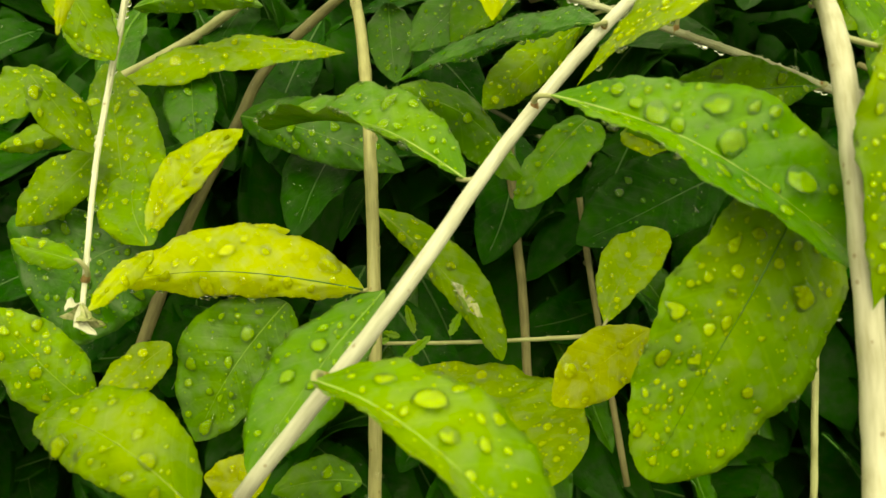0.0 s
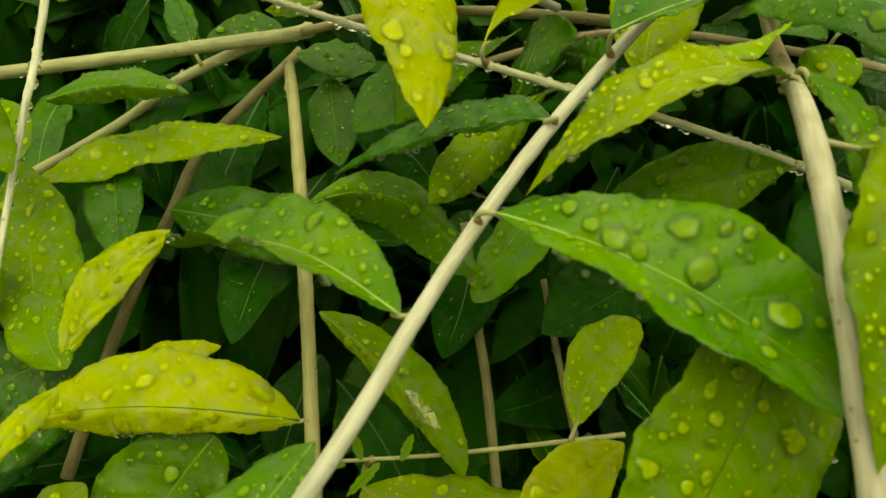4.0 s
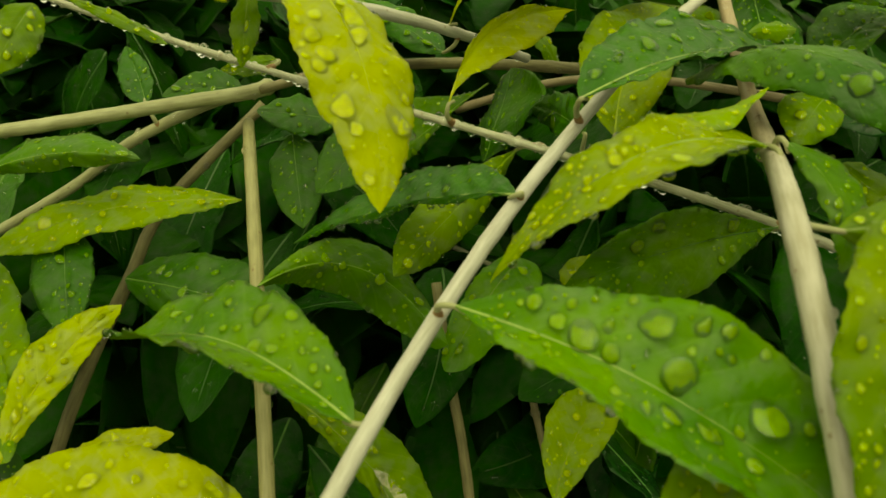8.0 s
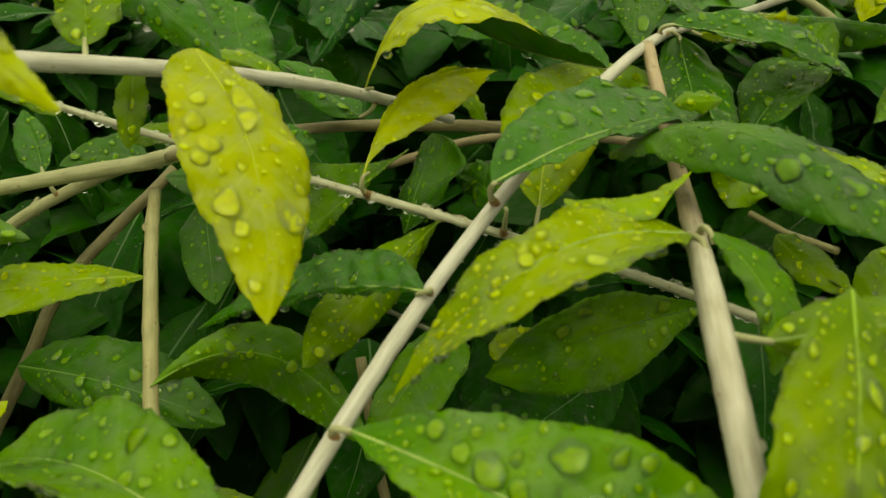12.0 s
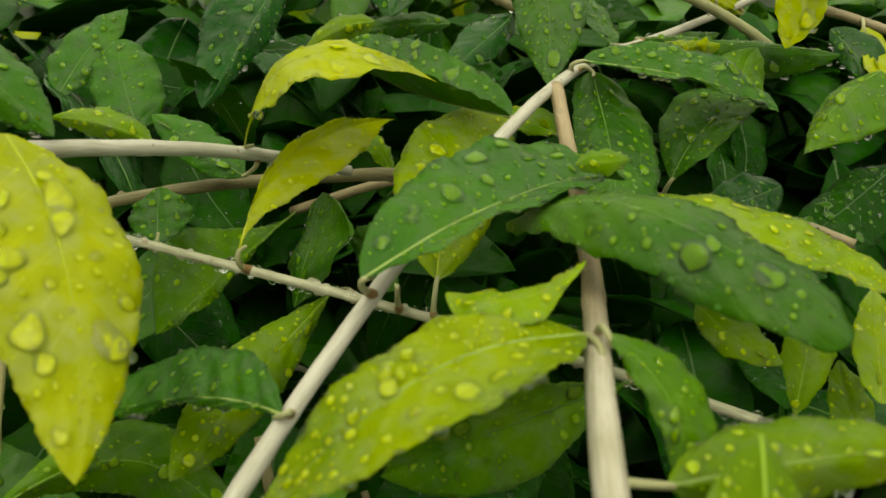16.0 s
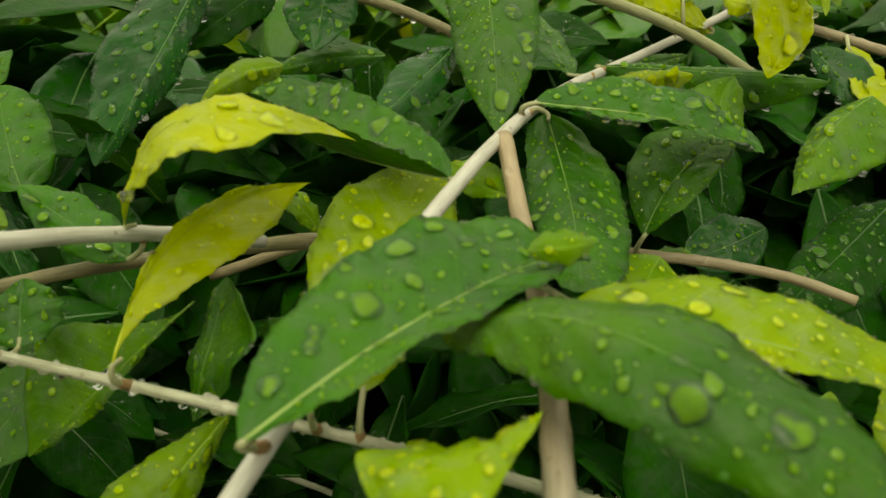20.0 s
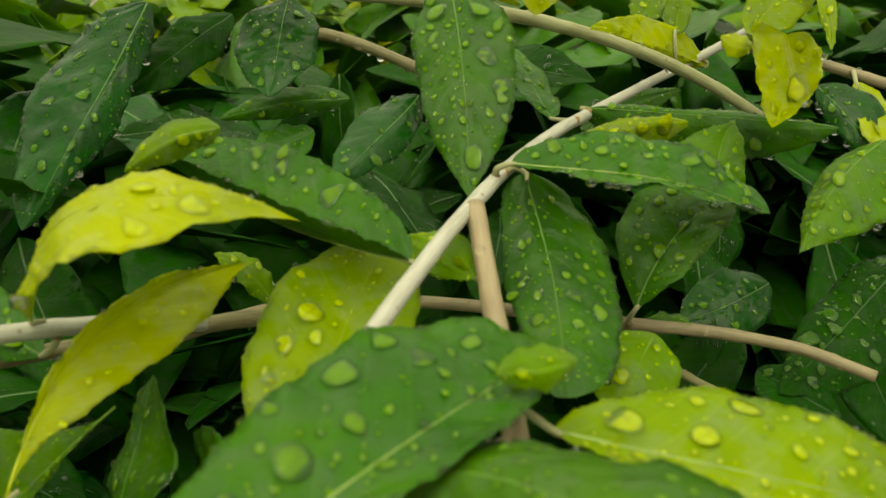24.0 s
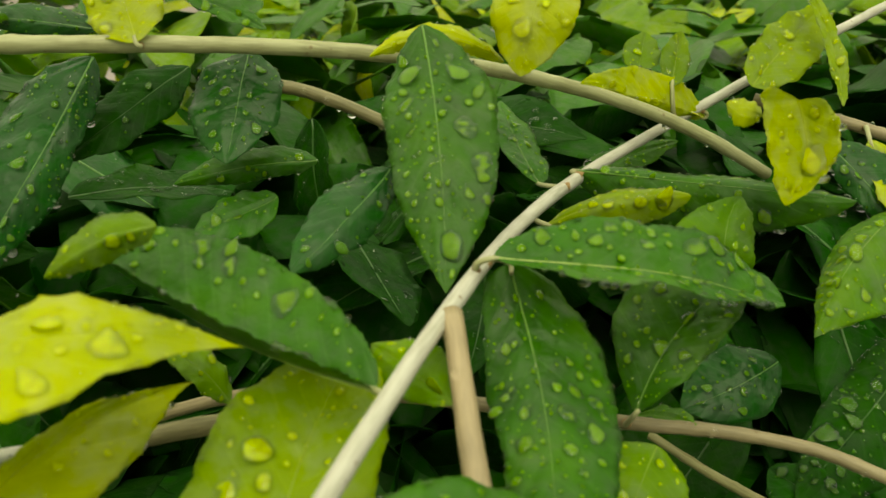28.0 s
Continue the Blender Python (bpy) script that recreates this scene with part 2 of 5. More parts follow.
RIB = {k: plain_material("midrib_" + k, c, tuple(v * 0.8 for v in c), 300, 0.35, 0.05) for k, c in RIB_COLOURS.items()}
BARK_PALE = bark_material("pale_bark", (0.49, 0.485, 0.43), (0.34, 0.335, 0.27))
BARK_TAN = bark_material("pale_bark_with_tan_end", (0.48, 0.46, 0.39), (0.33, 0.31, 0.23), (0.36, 0.285, 0.175), 0.115)
BARK_BROWN = bark_material("brown_bark", (0.21, 0.19, 0.09), (0.11, 0.10, 0.045), rough=0.55)
BARK_GREEN = bark_material("green_bark", (0.36, 0.37, 0.20), (0.23, 0.235, 0.11))
BARK_OLIVE = bark_material("olive_bark", (0.33, 0.31, 0.15), (0.21, 0.20, 0.085))
BARK_RED = bark_material("reddish_bark", (0.27, 0.225, 0.13), (0.17, 0.14, 0.075), rough=0.5)
BARK_WHITE = bark_material("whitish_bark", (0.66, 0.66, 0.57), (0.36, 0.37, 0.27), rough=0.4)
BARK_GREY = bark_material("greyish_bark", (0.42, 0.43, 0.31), (0.25, 0.26, 0.16), rough=0.4)
NODE_BROWN = plain_material("node_bark", (0.30, 0.19, 0.07), (0.2, 0.11, 0.05), 300, 0.55, 0.2)
DRY = plain_material("dry_leaf_skin", (0.42, 0.42, 0.24), (0.20, 0.26, 0.08), 900, 0.5, 0.1)
SOIL = plain_material("dark_soil", (0.06, 0.045, 0.03), (0.025, 0.02, 0.014), 30, 0.8, 4)
PAVING = plain_material("grey_paving", (0.16, 0.15, 0.145), (0.10, 0.095, 0.095), 6, 0.7, 1)

# the skin of a drop that lies on a leaf: clear, partly bending the view, with a sharp gloss
DROP_SKIN, dn, dl, db = nodes_of("drop_skin")
dn.remove(db)
clear, bend, gloss_bsdf = dn.new("ShaderNodeBsdfTransparent"), dn.new("ShaderNodeBsdfRefraction"), dn.new("ShaderNodeBsdfGlossy")
bend.inputs["IOR"].default_value, bend.inputs["Roughness"].default_value = 1.33, 0.0
gloss_bsdf.inputs["Roughness"].default_value = 0.04
body_mix, skin_mix, rim_light = dn.new("ShaderNodeMixShader"), dn.new("ShaderNodeMixShader"), dn.new("ShaderNodeFresnel")
body_mix.inputs[0].default_value = 0.5
rim_light.inputs["IOR"].default_value = 1.4
dl.new(clear.outputs[0], body_mix.inputs[1]); dl.new(bend.outputs[0], body_mix.inputs[2])
dl.new(rim_light.outputs[0], skin_mix.inputs[0])
dl.new(body_mix.outputs[0], skin_mix.inputs[1]); dl.new(gloss_bsdf.outputs[0], skin_mix.inputs[2])
dl.new(skin_mix.outputs[0], dn["Material Output"].inputs[0])


# clear round beads of water
BEAD, bn, bl, bb = nodes_of("water_bead")
bb.inputs["Base Color"].default_value = (1, 1, 1, 1)
bb.inputs["Roughness"].default_value = 0.03
bb.inputs["IOR"].default_value = 1.33
bb.inputs["Transmission Weight"].default_value = 1.0


# ---- helpers for plants ----
def part(name, bm, material, parent, label="", smooth=True):
    me = bpy.data.meshes.new(name)
    bm.to_mesh(me)
    bm.free()
    me.materials.append(material)
    if smooth:
        me.shade_smooth()
    ob = new(name, me)
    ob.parent = parent
    if label:
        tagged(ob, label)
    return ob


def spline(points, steps):
    """A smooth line through the points (Catmull-Rom)."""
    p = [Vector(q) for q in points]
    p = [p[0] * 2 - p[1]] + p + [p[-1] * 2 - p[-2]]
    line = []
    for i in range(1, len(p) - 2):
        for k in range(steps):
            t = k / steps
            line.append(0.5 * (2 * p[i] + (p[i + 1] - p[i - 1]) * t + (2 * p[i - 1] - 5 * p[i] + 4 * p[i + 1] - p[i + 2]) * t * t
                               + (3 * p[i] - p[i - 1] - 3 * p[i + 1] + p[i + 2]) * t ** 3))
    line.append(p[-2].copy())
    return line


def tube(bm, line, radius, sides=10):
    """A round stem along a line; radius(f) gives its radius at the fraction f."""
    rings, n = [], len(line)
    turn = Vector((0.3, 0.2, 1))
    for i, c in enumerate(line):
        d = (line[min(i + 1, n - 1)] - line[max(i - 1, 0)]).normalized()
        turn = (turn - d * turn.dot(d)).normalized()
        other = d.cross(turn)
        r = radius(i / (n - 1))
        rings.append([bm.verts.new(c + (turn * math.cos(a) + other * math.sin(a)) * r) for a in [2 * math.pi * k / sides for k in range(sides)]])
    uv = bm.loops.layers.uv.verify()
    far = 0.0
    for i, (a, b) in enumerate(zip(rings, rings[1:])):
        step = (line[i + 1] - line[i]).length
        for k in range(sides):
            f = bm.faces.new((a[k], a[(k + 1) % sides], b[(k + 1) % sides], b[k]))
            for lo, (q, w) in zip(f.loops, ((k, far), (k + 1, far), (k + 1, far + step), (k, far + step))):
                lo[uv].uv = (q / sides, w)
        far += step
    bm.faces.new(rings[0][::-1])
    bm.faces.new(rings[-1])


def dome_mesh(name, patch, height, sides=14, rings=5, lean=0.0, tail=0.0, lobes=3, uneven=0.09):
    """A water drop of radius 1 on a leaf: a flattened cap that bulges over its foot and may sag to one side."""
    bm = bmesh.new()
    loops = []
    for j in range(rings):
        a = math.pi / 2 * j / rings
        rr, zz = math.cos(a) ** 0.8, height * math.sin(a)
        wob = uneven if j < 3 else 0.03
        loops.append([bm.verts.new((rr * math.cos(t) * (1 + wob * math.sin(lobes * t + 1)) * (1 - tail * max(0.0, -math.sin(t))), rr * math.sin(t) * (1 + wob * math.cos((lobes - 1) * t + 0.6)) * (1 + tail * max(0.0, -math.sin(t))) + lean * zz, zz - 0.06)) for t in [2 * math.pi * k / sides for k in range(sides)]])
    top = bm.verts.new((0, lean * height, height - 0.06))
    for a, b in zip(loops, loops[1:]):
        for k in range(sides):
            bm.faces.new((a[k], a[(k + 1) % sides], b[(k + 1) % sides], b[k]))
    for k in range(sides):
        bm.faces.new((loops[-1][k], loops[-1][(k + 1) % sides], top))
    # an added bright disk stands for light the drop gathers; it is a little clear of the leaf, so that a dark line is
    # left round it
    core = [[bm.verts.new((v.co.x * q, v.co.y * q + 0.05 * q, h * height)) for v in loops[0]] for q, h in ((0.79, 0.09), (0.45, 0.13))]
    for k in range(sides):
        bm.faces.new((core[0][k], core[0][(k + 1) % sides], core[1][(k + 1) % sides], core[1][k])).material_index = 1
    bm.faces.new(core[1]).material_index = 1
    me = bpy.data.meshes.new(name)
    bm.to_mesh(me)
    bm.free()
    me.materials.append(DROP_SKIN)
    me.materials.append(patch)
    me.shade_smooth()
    return me


def lit_core_material(name, colour):
    """Leaf skin under a drop: no wax sheen, purer colour, brightened to stand for gathered light."""
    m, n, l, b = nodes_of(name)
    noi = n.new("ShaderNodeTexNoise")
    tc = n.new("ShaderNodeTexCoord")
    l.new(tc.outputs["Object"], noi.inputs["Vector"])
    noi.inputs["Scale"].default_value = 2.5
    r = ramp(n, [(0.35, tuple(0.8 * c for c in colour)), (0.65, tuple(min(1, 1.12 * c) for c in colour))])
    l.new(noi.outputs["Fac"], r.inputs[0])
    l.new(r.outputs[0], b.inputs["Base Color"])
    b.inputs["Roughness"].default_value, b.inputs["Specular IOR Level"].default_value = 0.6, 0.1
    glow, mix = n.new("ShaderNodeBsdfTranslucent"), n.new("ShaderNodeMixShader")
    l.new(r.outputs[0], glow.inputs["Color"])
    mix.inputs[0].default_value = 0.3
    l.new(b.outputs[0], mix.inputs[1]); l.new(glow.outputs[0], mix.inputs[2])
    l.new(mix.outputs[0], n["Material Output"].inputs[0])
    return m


# leaf colours lifted to paint in the brightness inside the drops
CORE_LIGHT = {k: lit_core_material("core_light_" + k, c) for k, c in {"yellow": (0.66, 0.76, 0.012), "pale": (0.58, 0.72, 0.01), "lime": (0.46, 0.66, 0.004), "olive": (0.36, 0.52, 0.004),
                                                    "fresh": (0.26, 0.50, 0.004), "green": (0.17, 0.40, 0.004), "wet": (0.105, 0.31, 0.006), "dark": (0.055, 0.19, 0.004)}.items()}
DOMES = {k: [dome_mesh("drop", p, 0.54, 16, 5, 0.1), dome_mesh("drop", p, 0.46, 16, 5, 0.2), dome_mesh("drop", p, 0.6, 16, 5, 0.3), dome_mesh("drop", p, 0.5, 16, 5, 0.2, 0.45), dome_mesh("drop", p, 0.46, 16, 5, 0.15, 0.2, 2, 0.16), dome_mesh("drop", p, 0.5, 16, 5, 0.1, 0.0, 4, 0.1), dome_mesh("drop", p, 0.44, 16, 5, 0.2, 0.3, 3, 0.15)] for k, p in CORE_LIGHT.items()}


def pendant_mesh():
    """A drop that hangs from an edge: round below, clinging to the edge above; radius 1, the edge at the origin."""
    bm = bmesh.new()
    rings = []
    for r, z in ((0.55, 0.3), (0.86, 0.05), (1.0, -0.35), (0.95, -0.75), (0.74, -1.1), (0.4, -1.32)):
        rings.append([bm.verts.new((r * math.cos(a), r * math.sin(a), z)) for a in [2 * math.pi * k / 12 for k in range(12)]])
    low = bm.verts.new((0, 0, -1.4))
    for a, b in zip(rings, rings[1:]):
        for k in range(12):
            bm.faces.new((a[k], b[k], b[(k + 1) % 12], a[(k + 1) % 12]))
    for k in range(12):
        bm.faces.new((rings[-1][(k + 1) % 12], rings[-1][k], low))
    bm.faces.new(rings[0])
    me = bpy.data.meshes.new("hanging_drop")
    bm.to_mesh(me)
    bm.free()
    me.materials.append(DROP_SKIN)
    me.shade_smooth()
    return me


PENDANT = pendant_mesh()


class Blade:
    """The surface of one leaf: base at the origin, tip along +y, upper side +z, all in metres."""

    def __init__(self, length, left, right, fold_left, fold_right, arch, sweep, peak, wave, rng, taper=0.8):
        self.length, self.sides, self.folds = length, (left, right), (fold_left, fold_right)
        self.arch, self.sweep, self.peak, self.wave, self.taper = arch, sweep, peak, wave, taper
        self.phase = [rng.uniform(0, 6.3) for _ in range(5)]
        self.cycles = rng.uniform(2.2, 4.2)
        self.ruffles = length / rng.uniform(0.0045, 0.0065)

    def width(self, v):
        b = self.taper
        a = b * self.peak / (1 - self.peak)
        full = (self.peak ** a) * ((1 - self.peak) ** b)
        return (max(v, 0.0) ** a) * (max(1 - v, 0.0) ** b) / full

    def at(self, u, v):
        """u: -1 left edge to 1 right edge; v: 0 base to 1 tip."""
        side = 1 if u > 0 else 0
        e = abs(u)
        w = self.width(v)
        hump = 4 * v * (1 - v)
        x = self.sweep * hump + self.sides[side] * w * u
        x += self.length * 0.006 * w * e * math.sin(4.5 * math.pi * v + self.phase[4]) * (1 if u > 0 else -1)
        z = self.arch * hump + self.folds[side] * w * (0.35 * e + 0.65 * e * e)
        z += self.wave * e * e * w * math.sin(2 * math.pi * self.cycles * v + self.phase[side])
        z += self.wave * 0.35 * math.sin(2 * math.pi * 1.3 * v + self.phase[2]) * w
        z -= 0.0006 * math.exp(-(e / 0.09) ** 2) * min(1, w * 2)
        z += 0.3 * self.wave * e ** 5 * min(1, 2 * w) * math.sin(2 * math.pi * self.ruffles * v + self.phase[1] + 2 * math.sin(7 * v + self.phase[3]))
        z += 0.0065 * self.length * math.sin(min(e, 0.9) * 3.4) * math.sin(2 * math.pi * (7.5 * v - 1.5 * e) + self.phase[3] + 1.5 * math.sin(9 * v + self.phase[1])) * w
        return Vector((x, v * self.length, z))

    def frame_at(self, u, v):
        p, d = self.at(u, v), 0.02
        a = self.at(min(u + d, 1), v) - self.at(max(u - d, -1), v)
        b = self.at(u, min(v + d, 1)) - self.at(u, max(v - d, 0))
        n = a.cross(b).normalized()
        return p, n, b.normalized()


THICK = 0.00022


def blade_mesh(blade, along=60, across=7):
    bm = bmesh.new()
    rough_edge = [[(0.00014 if i % 2 else -0.00006) * (1 + 0.6 * math.sin(11.3 * i + 5 * s + blade.phase[0])) + 0.00016 * math.sin(0.9 * i + s) for i in range(along + 1)] for s in (0, 1)]
    uv = bm.loops.layers.uv.new("UVMap")
    us = [math.copysign(abs(k / across) ** 0.85, k) for k in range(-across, across + 1)]
    vs = [0.5 - 0.5 * math.cos(math.pi * (0.012 + 0.984 * i / along)) for i in range(along + 1)]
    sheets, place = [], {}
    for s in (0, 1):
        sheet = []
        for i, v in enumerate(vs):
            row = []
            for u in us:
                p = blade.at(u, v)
                if abs(u) == 1:
                    p.x += u * rough_edge[int(u > 0)][i] * min(1, 3 * blade.width(v))
                p.z -= s * THICK * (1 - 0.6 * abs(u))
                q = bm.verts.new(p)
                place[q] = (u, v)
                row.append(q)
            sheet.append(row)
        sheets.append(sheet)
    faces = []
    for s, sheet in enumerate(sheets):
        for i in range(along):
            for k in range(2 * across):
                f = (sheet[i][k], sheet[i][k + 1], sheet[i + 1][k + 1], sheet[i + 1][k])
                faces.append(bm.faces.new(f if s == 0 else f[::-1]))
    top, low = sheets
    for i in range(along):
        faces.append(bm.faces.new((top[i][0], top[i + 1][0], low[i + 1][0], low[i][0])))
        faces.append(bm.faces.new((top[i + 1][-1], top[i][-1], low[i][-1], low[i + 1][-1])))
    for k in range(2 * across):
        faces.append(bm.faces.new((top[0][k + 1], top[0][k], low[0][k], low[0][k + 1])))
        faces.append(bm.faces.new((top[-1][k], top[-1][k + 1], low[-1][k + 1], low[-1][k])))
    for f in faces:
        for lo in f.loops:
            lo[uv].uv = place[lo.vert]
    return bm


def add_drop(leaf_ob, blade, u, v, r, mesh, rng):
    p, n, along = blade.frame_at(u, v)
    ob = new("drop", mesh)
    ob.parent = leaf_ob
    fall = leaf_ob.matrix_basis.to_3x3().inverted() @ Vector((0, 0, -1))
    fall -= n * fall.dot(n)
    steep = min(1.0, fall.length)
    fall = (fall if steep > 0.1 else along).normalized()
    m = Matrix((fall.cross(n), fall, n)).transposed().to_4x4()
    m.translation = p
    long = rng.uniform(0.88, 1.12) * (1 + 0.16 * steep)
    ob.matrix_basis = m @ Matrix.Rotation(rng.gauss(0, 0.45), 4, "Z") @ Matrix.Diagonal((r / long, r * long, r * (1.0 if r < 0.0011 else 0.72 if r < 0.002 else 0.52), 1))
    return ob


def joined_drops(leaf_ob, blade, spots, name, label, patch):
    """Fine spray and beads along the edges, too small to pick apart."""
    bm = bmesh.new()
    for u, v, r, down in spots:
        p, n, along = blade.frame_at(u, v)
        side = along.cross(n).normalized()
        m = Matrix((side, n.cross(side), n)).transposed().to_4x4()
        m.translation = p
        rings = []
        for j, a in enumerate((0.0, 0.55, 1.1)):
            rings.append([bm.verts.new(m @ Vector((r * math.cos(a) * math.cos(t), r * math.cos(a) * math.sin(t), (0.62 if not down else 1.0) * r * math.sin(a) - 0.05 * r))) for t in [2 * math.pi * k / 8 for k in range(8)]])
        top = bm.verts.new(m @ Vector((0, 0, (0.6 if not down else 1.0) * r)))
        for a, b in zip(rings, rings[1:]):
            for k in range(8):
                bm.faces.new((a[k], a[(k + 1) % 8], b[(k + 1) % 8], b[k]))
        for k in range(8):
            bm.faces.new((rings[-1][k], rings[-1][(k + 1) % 8], top))
        if not down:
            # foot disk: the droplet's gathered light, put into a brighter leaf colour
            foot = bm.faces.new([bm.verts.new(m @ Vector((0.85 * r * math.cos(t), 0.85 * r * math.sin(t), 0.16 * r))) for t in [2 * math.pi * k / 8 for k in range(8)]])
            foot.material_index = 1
    ob = part(name, bm, DROP_SKIN, leaf_ob, label)
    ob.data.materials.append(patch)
    tagged(ob, kind="stuff")
    return ob


def leaf(branch, colour, x, y, z, rx, ry, rz, length, left, right, fold_left=0.0, fold_right=0.0, arch=0.0, sweep=0.0, peak=0.44, wave=0.0012, taper=0.8, wetness=1.0, seed=0, drops=(), beads=0, rib="", label=""):
    """One leaf of a branch: blade, midrib, stalk and the rain on it. Sizes in millimetres, turns in degrees."""
    rng = random.Random(seed * 7919 + 13)
    mm = 0.001
    b = Blade(length * mm, left * mm, right * mm, fold_left * mm, fold_right * mm, arch * mm, sweep * mm, peak, min(wave, (left + right) * mm * 0.05), rng, taper)
    ob = part("leaf", blade_mesh(b, max(40, int(length * 1.3))), LEAF[colour], branch, label)
    ob.matrix_basis = pose(x, y, z, rx, ry, rz)
    # midrib: a pale line in the groove
    bm = bmesh.new()
    line = []
    for i in range(25):
        v = 0.005 + 0.9 * i / 24
        p, n, _ = b.frame_at(0, v)
        line.append(p + n * 0.00003)
    bulk = min(0.00026, length * mm * 0.0045)
    tube(bm, line, lambda f: bulk * (1 - f) ** 1.6 + 0.00004, 6)
    part("midrib", bm, RIB[rib or colour], ob)
    if wetness > 0:
        placed = [(u, v, r * mm) for u, v, r in drops]
        area = (left + right) * length * 0.62
        for _ in range(int(area / (7.5 if not drops else 9) * wetness)):
            u, v = rng.uniform(-0.85, 0.85), rng.uniform(0.08, 0.9)
            r = mm * min(2.3, rng.lognormvariate(-0.25, 0.6)) * (0.6 if drops else 1)
            if b.width(v) * (1 - abs(u)) * (left + right) / 2 < r / mm * 0.8:
                continue
            if any(math.hypot((u - a) * left * mm * b.width(v), (v - c) * length * mm) < (r + q) * 1.12 for a, c, q in placed):
                continue
            placed.append((u, v, r))
        for u, v, r in placed:
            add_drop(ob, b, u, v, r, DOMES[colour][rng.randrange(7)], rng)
        m = pose(x, y, z, rx, ry, rz)
        upright = m.to_3x3().inverted()
        for k in range(beads or int(length * 0.02 * wetness)):
            v = rng.uniform(0.12, 0.97)
            u = -1 if (m @ b.at(-1, v)).z < (m @ b.at(1, v)).z else 1
            r = mm * (rng.uniform(0.55, 1.15) if beads else rng.uniform(0.35, 0.8))
            d = new("hanging_drop", PENDANT)
            d.parent, d.visible_shadow = ob, False
            d.matrix_basis = Matrix.Translation(b.at(u, v)) @ upright.to_4x4() @ Matrix.Diagonal((r, r, r * rng.uniform(0.6, 1.0), 1))
        spray = []
        for _ in range(int(area / 9 * wetness)):
            u, v = rng.uniform(-0.95, 0.95), rng.uniform(0.05, 0.95)
            r = mm * rng.uniform(0.14, 0.42)
            if any(math.hypot((u - a) * left * mm * b.width(v), (v - c) * length * mm) < r + q for a, c, q in placed):
                continue
            spray.append((u, v, r, False))
        for k in range(int(length * 0.55 * wetness)):
            u = rng.choice((-1, 1))
            spray.append((u * rng.uniform(0.95, 1.0), rng.uniform(0.12, 0.9), mm * rng.uniform(0.25, 0.6), True))
        if spray:
            joined_drops(ob, b, spray, "rain_spray", "fine clear rain droplets", CORE_LIGHT[colour])
    return ob, b


def bleached_mark(leaf_ob, blade, u, v, size_u, size_v):
    """A dry, bleached fleck of leaf skin, a hair above the blade."""
    bm = bmesh.new()
    mid = bm.verts.new(blade.at(u, v) + Vector((0, 0, 0.0001)))
    ring = []
    for k in range(18):
        a = 2 * math.pi * k / 18
        q = 1 + 0.25 * math.sin(3 * a + 1) + 0.12 * math.sin(7 * a)
        ring.append(bm.verts.new(blade.at(u + size_u * q * math.cos(a), v + size_v * q * math.sin(a)) + Vector((0, 0, 0.0001))))
    for k in range(18):
        bm.faces.new((mid, ring[k], ring[(k + 1) % 18]))
    part("bleached_mark", bm, DRY, leaf_ob, "pale dry fleck on the leaf")


def stalk(leaf_ob, start, colour="lime"):
    """A leaf stalk from a node of the stem, in the world, to the base of the blade, with a brown foot."""
    inv = leaf_ob.matrix_basis.inverted()
    a = inv @ Vector(start)
    line = spline([a, a * 0.5 + Vector((0, -0.0015, 0.0006)), Vector((0, 0, -0.0002)), Vector((0, 0.002, -0.0005))], 5)
    bm = bmesh.new()
    tube(bm, line, lambda f: 0.0007 - 0.0003 * f, 8)
    part("stalk", bm, BARK_GREEN, leaf_ob)
    bm = bmesh.new()
    tube(bm, line[:4], lambda f: 0.0011 - 0.0004 * f, 8)
    part("node", bm, NODE_BROWN, leaf_ob, "brown node at the foot of the stalk")


def branch(name, label, points, thick, material, seed=1, steps=9, wet=0):
    """A twig: an Empty at its foot that carries the stem and, later, the leaves."""
    root = new(name)
    tagged(root, label, "branch")
    rng = random.Random(seed)
    line = spline(points, steps)
    for p in line[1:-1]:
        p += Vector((rng.uniform(-1, 1), rng.uniform(-1, 1), rng.uniform(-1, 1))) * 0.00006
    bumps = [rng.random() for _ in range(5)]
    bm = bmesh.new()
    a, b = thick[0] / 2000, thick[1] / 2000
    tube(bm, line, lambda f: (a + (b - a) * f) * (1 + 0.015 * math.sin(31 * f) + sum(0.1 * math.exp(-((f - q) / 0.01) ** 2) for q in bumps)), 12)
    part("stem", bm, material, root)
    if wet:
        bm = bmesh.new()
        for k in range(wet):
            i = rng.randrange(1, len(line) - 1)
            c = line[i].lerp(line[i + 1], rng.random())
            d = (line[i + 1] - line[i]).normalized()
            ang = rng.uniform(0, 6.28)
            out = d.orthogonal().normalized()
            out.rotate(Matrix.Rotation(ang, 3, d))
            r = min(1.1, rng.lognormvariate(-0.5, 0.42)) * 0.001
            bmesh.ops.create_icosphere(bm, subdivisions=2, radius=r, matrix=Matrix.Translation(c + out * (a + b) / 2))
        ob = part("rain_spray", bm, BEAD, root, "rain droplets clinging to the stem")
        ob.visible_shadow = False
        tagged(ob, kind="stuff")
    return root


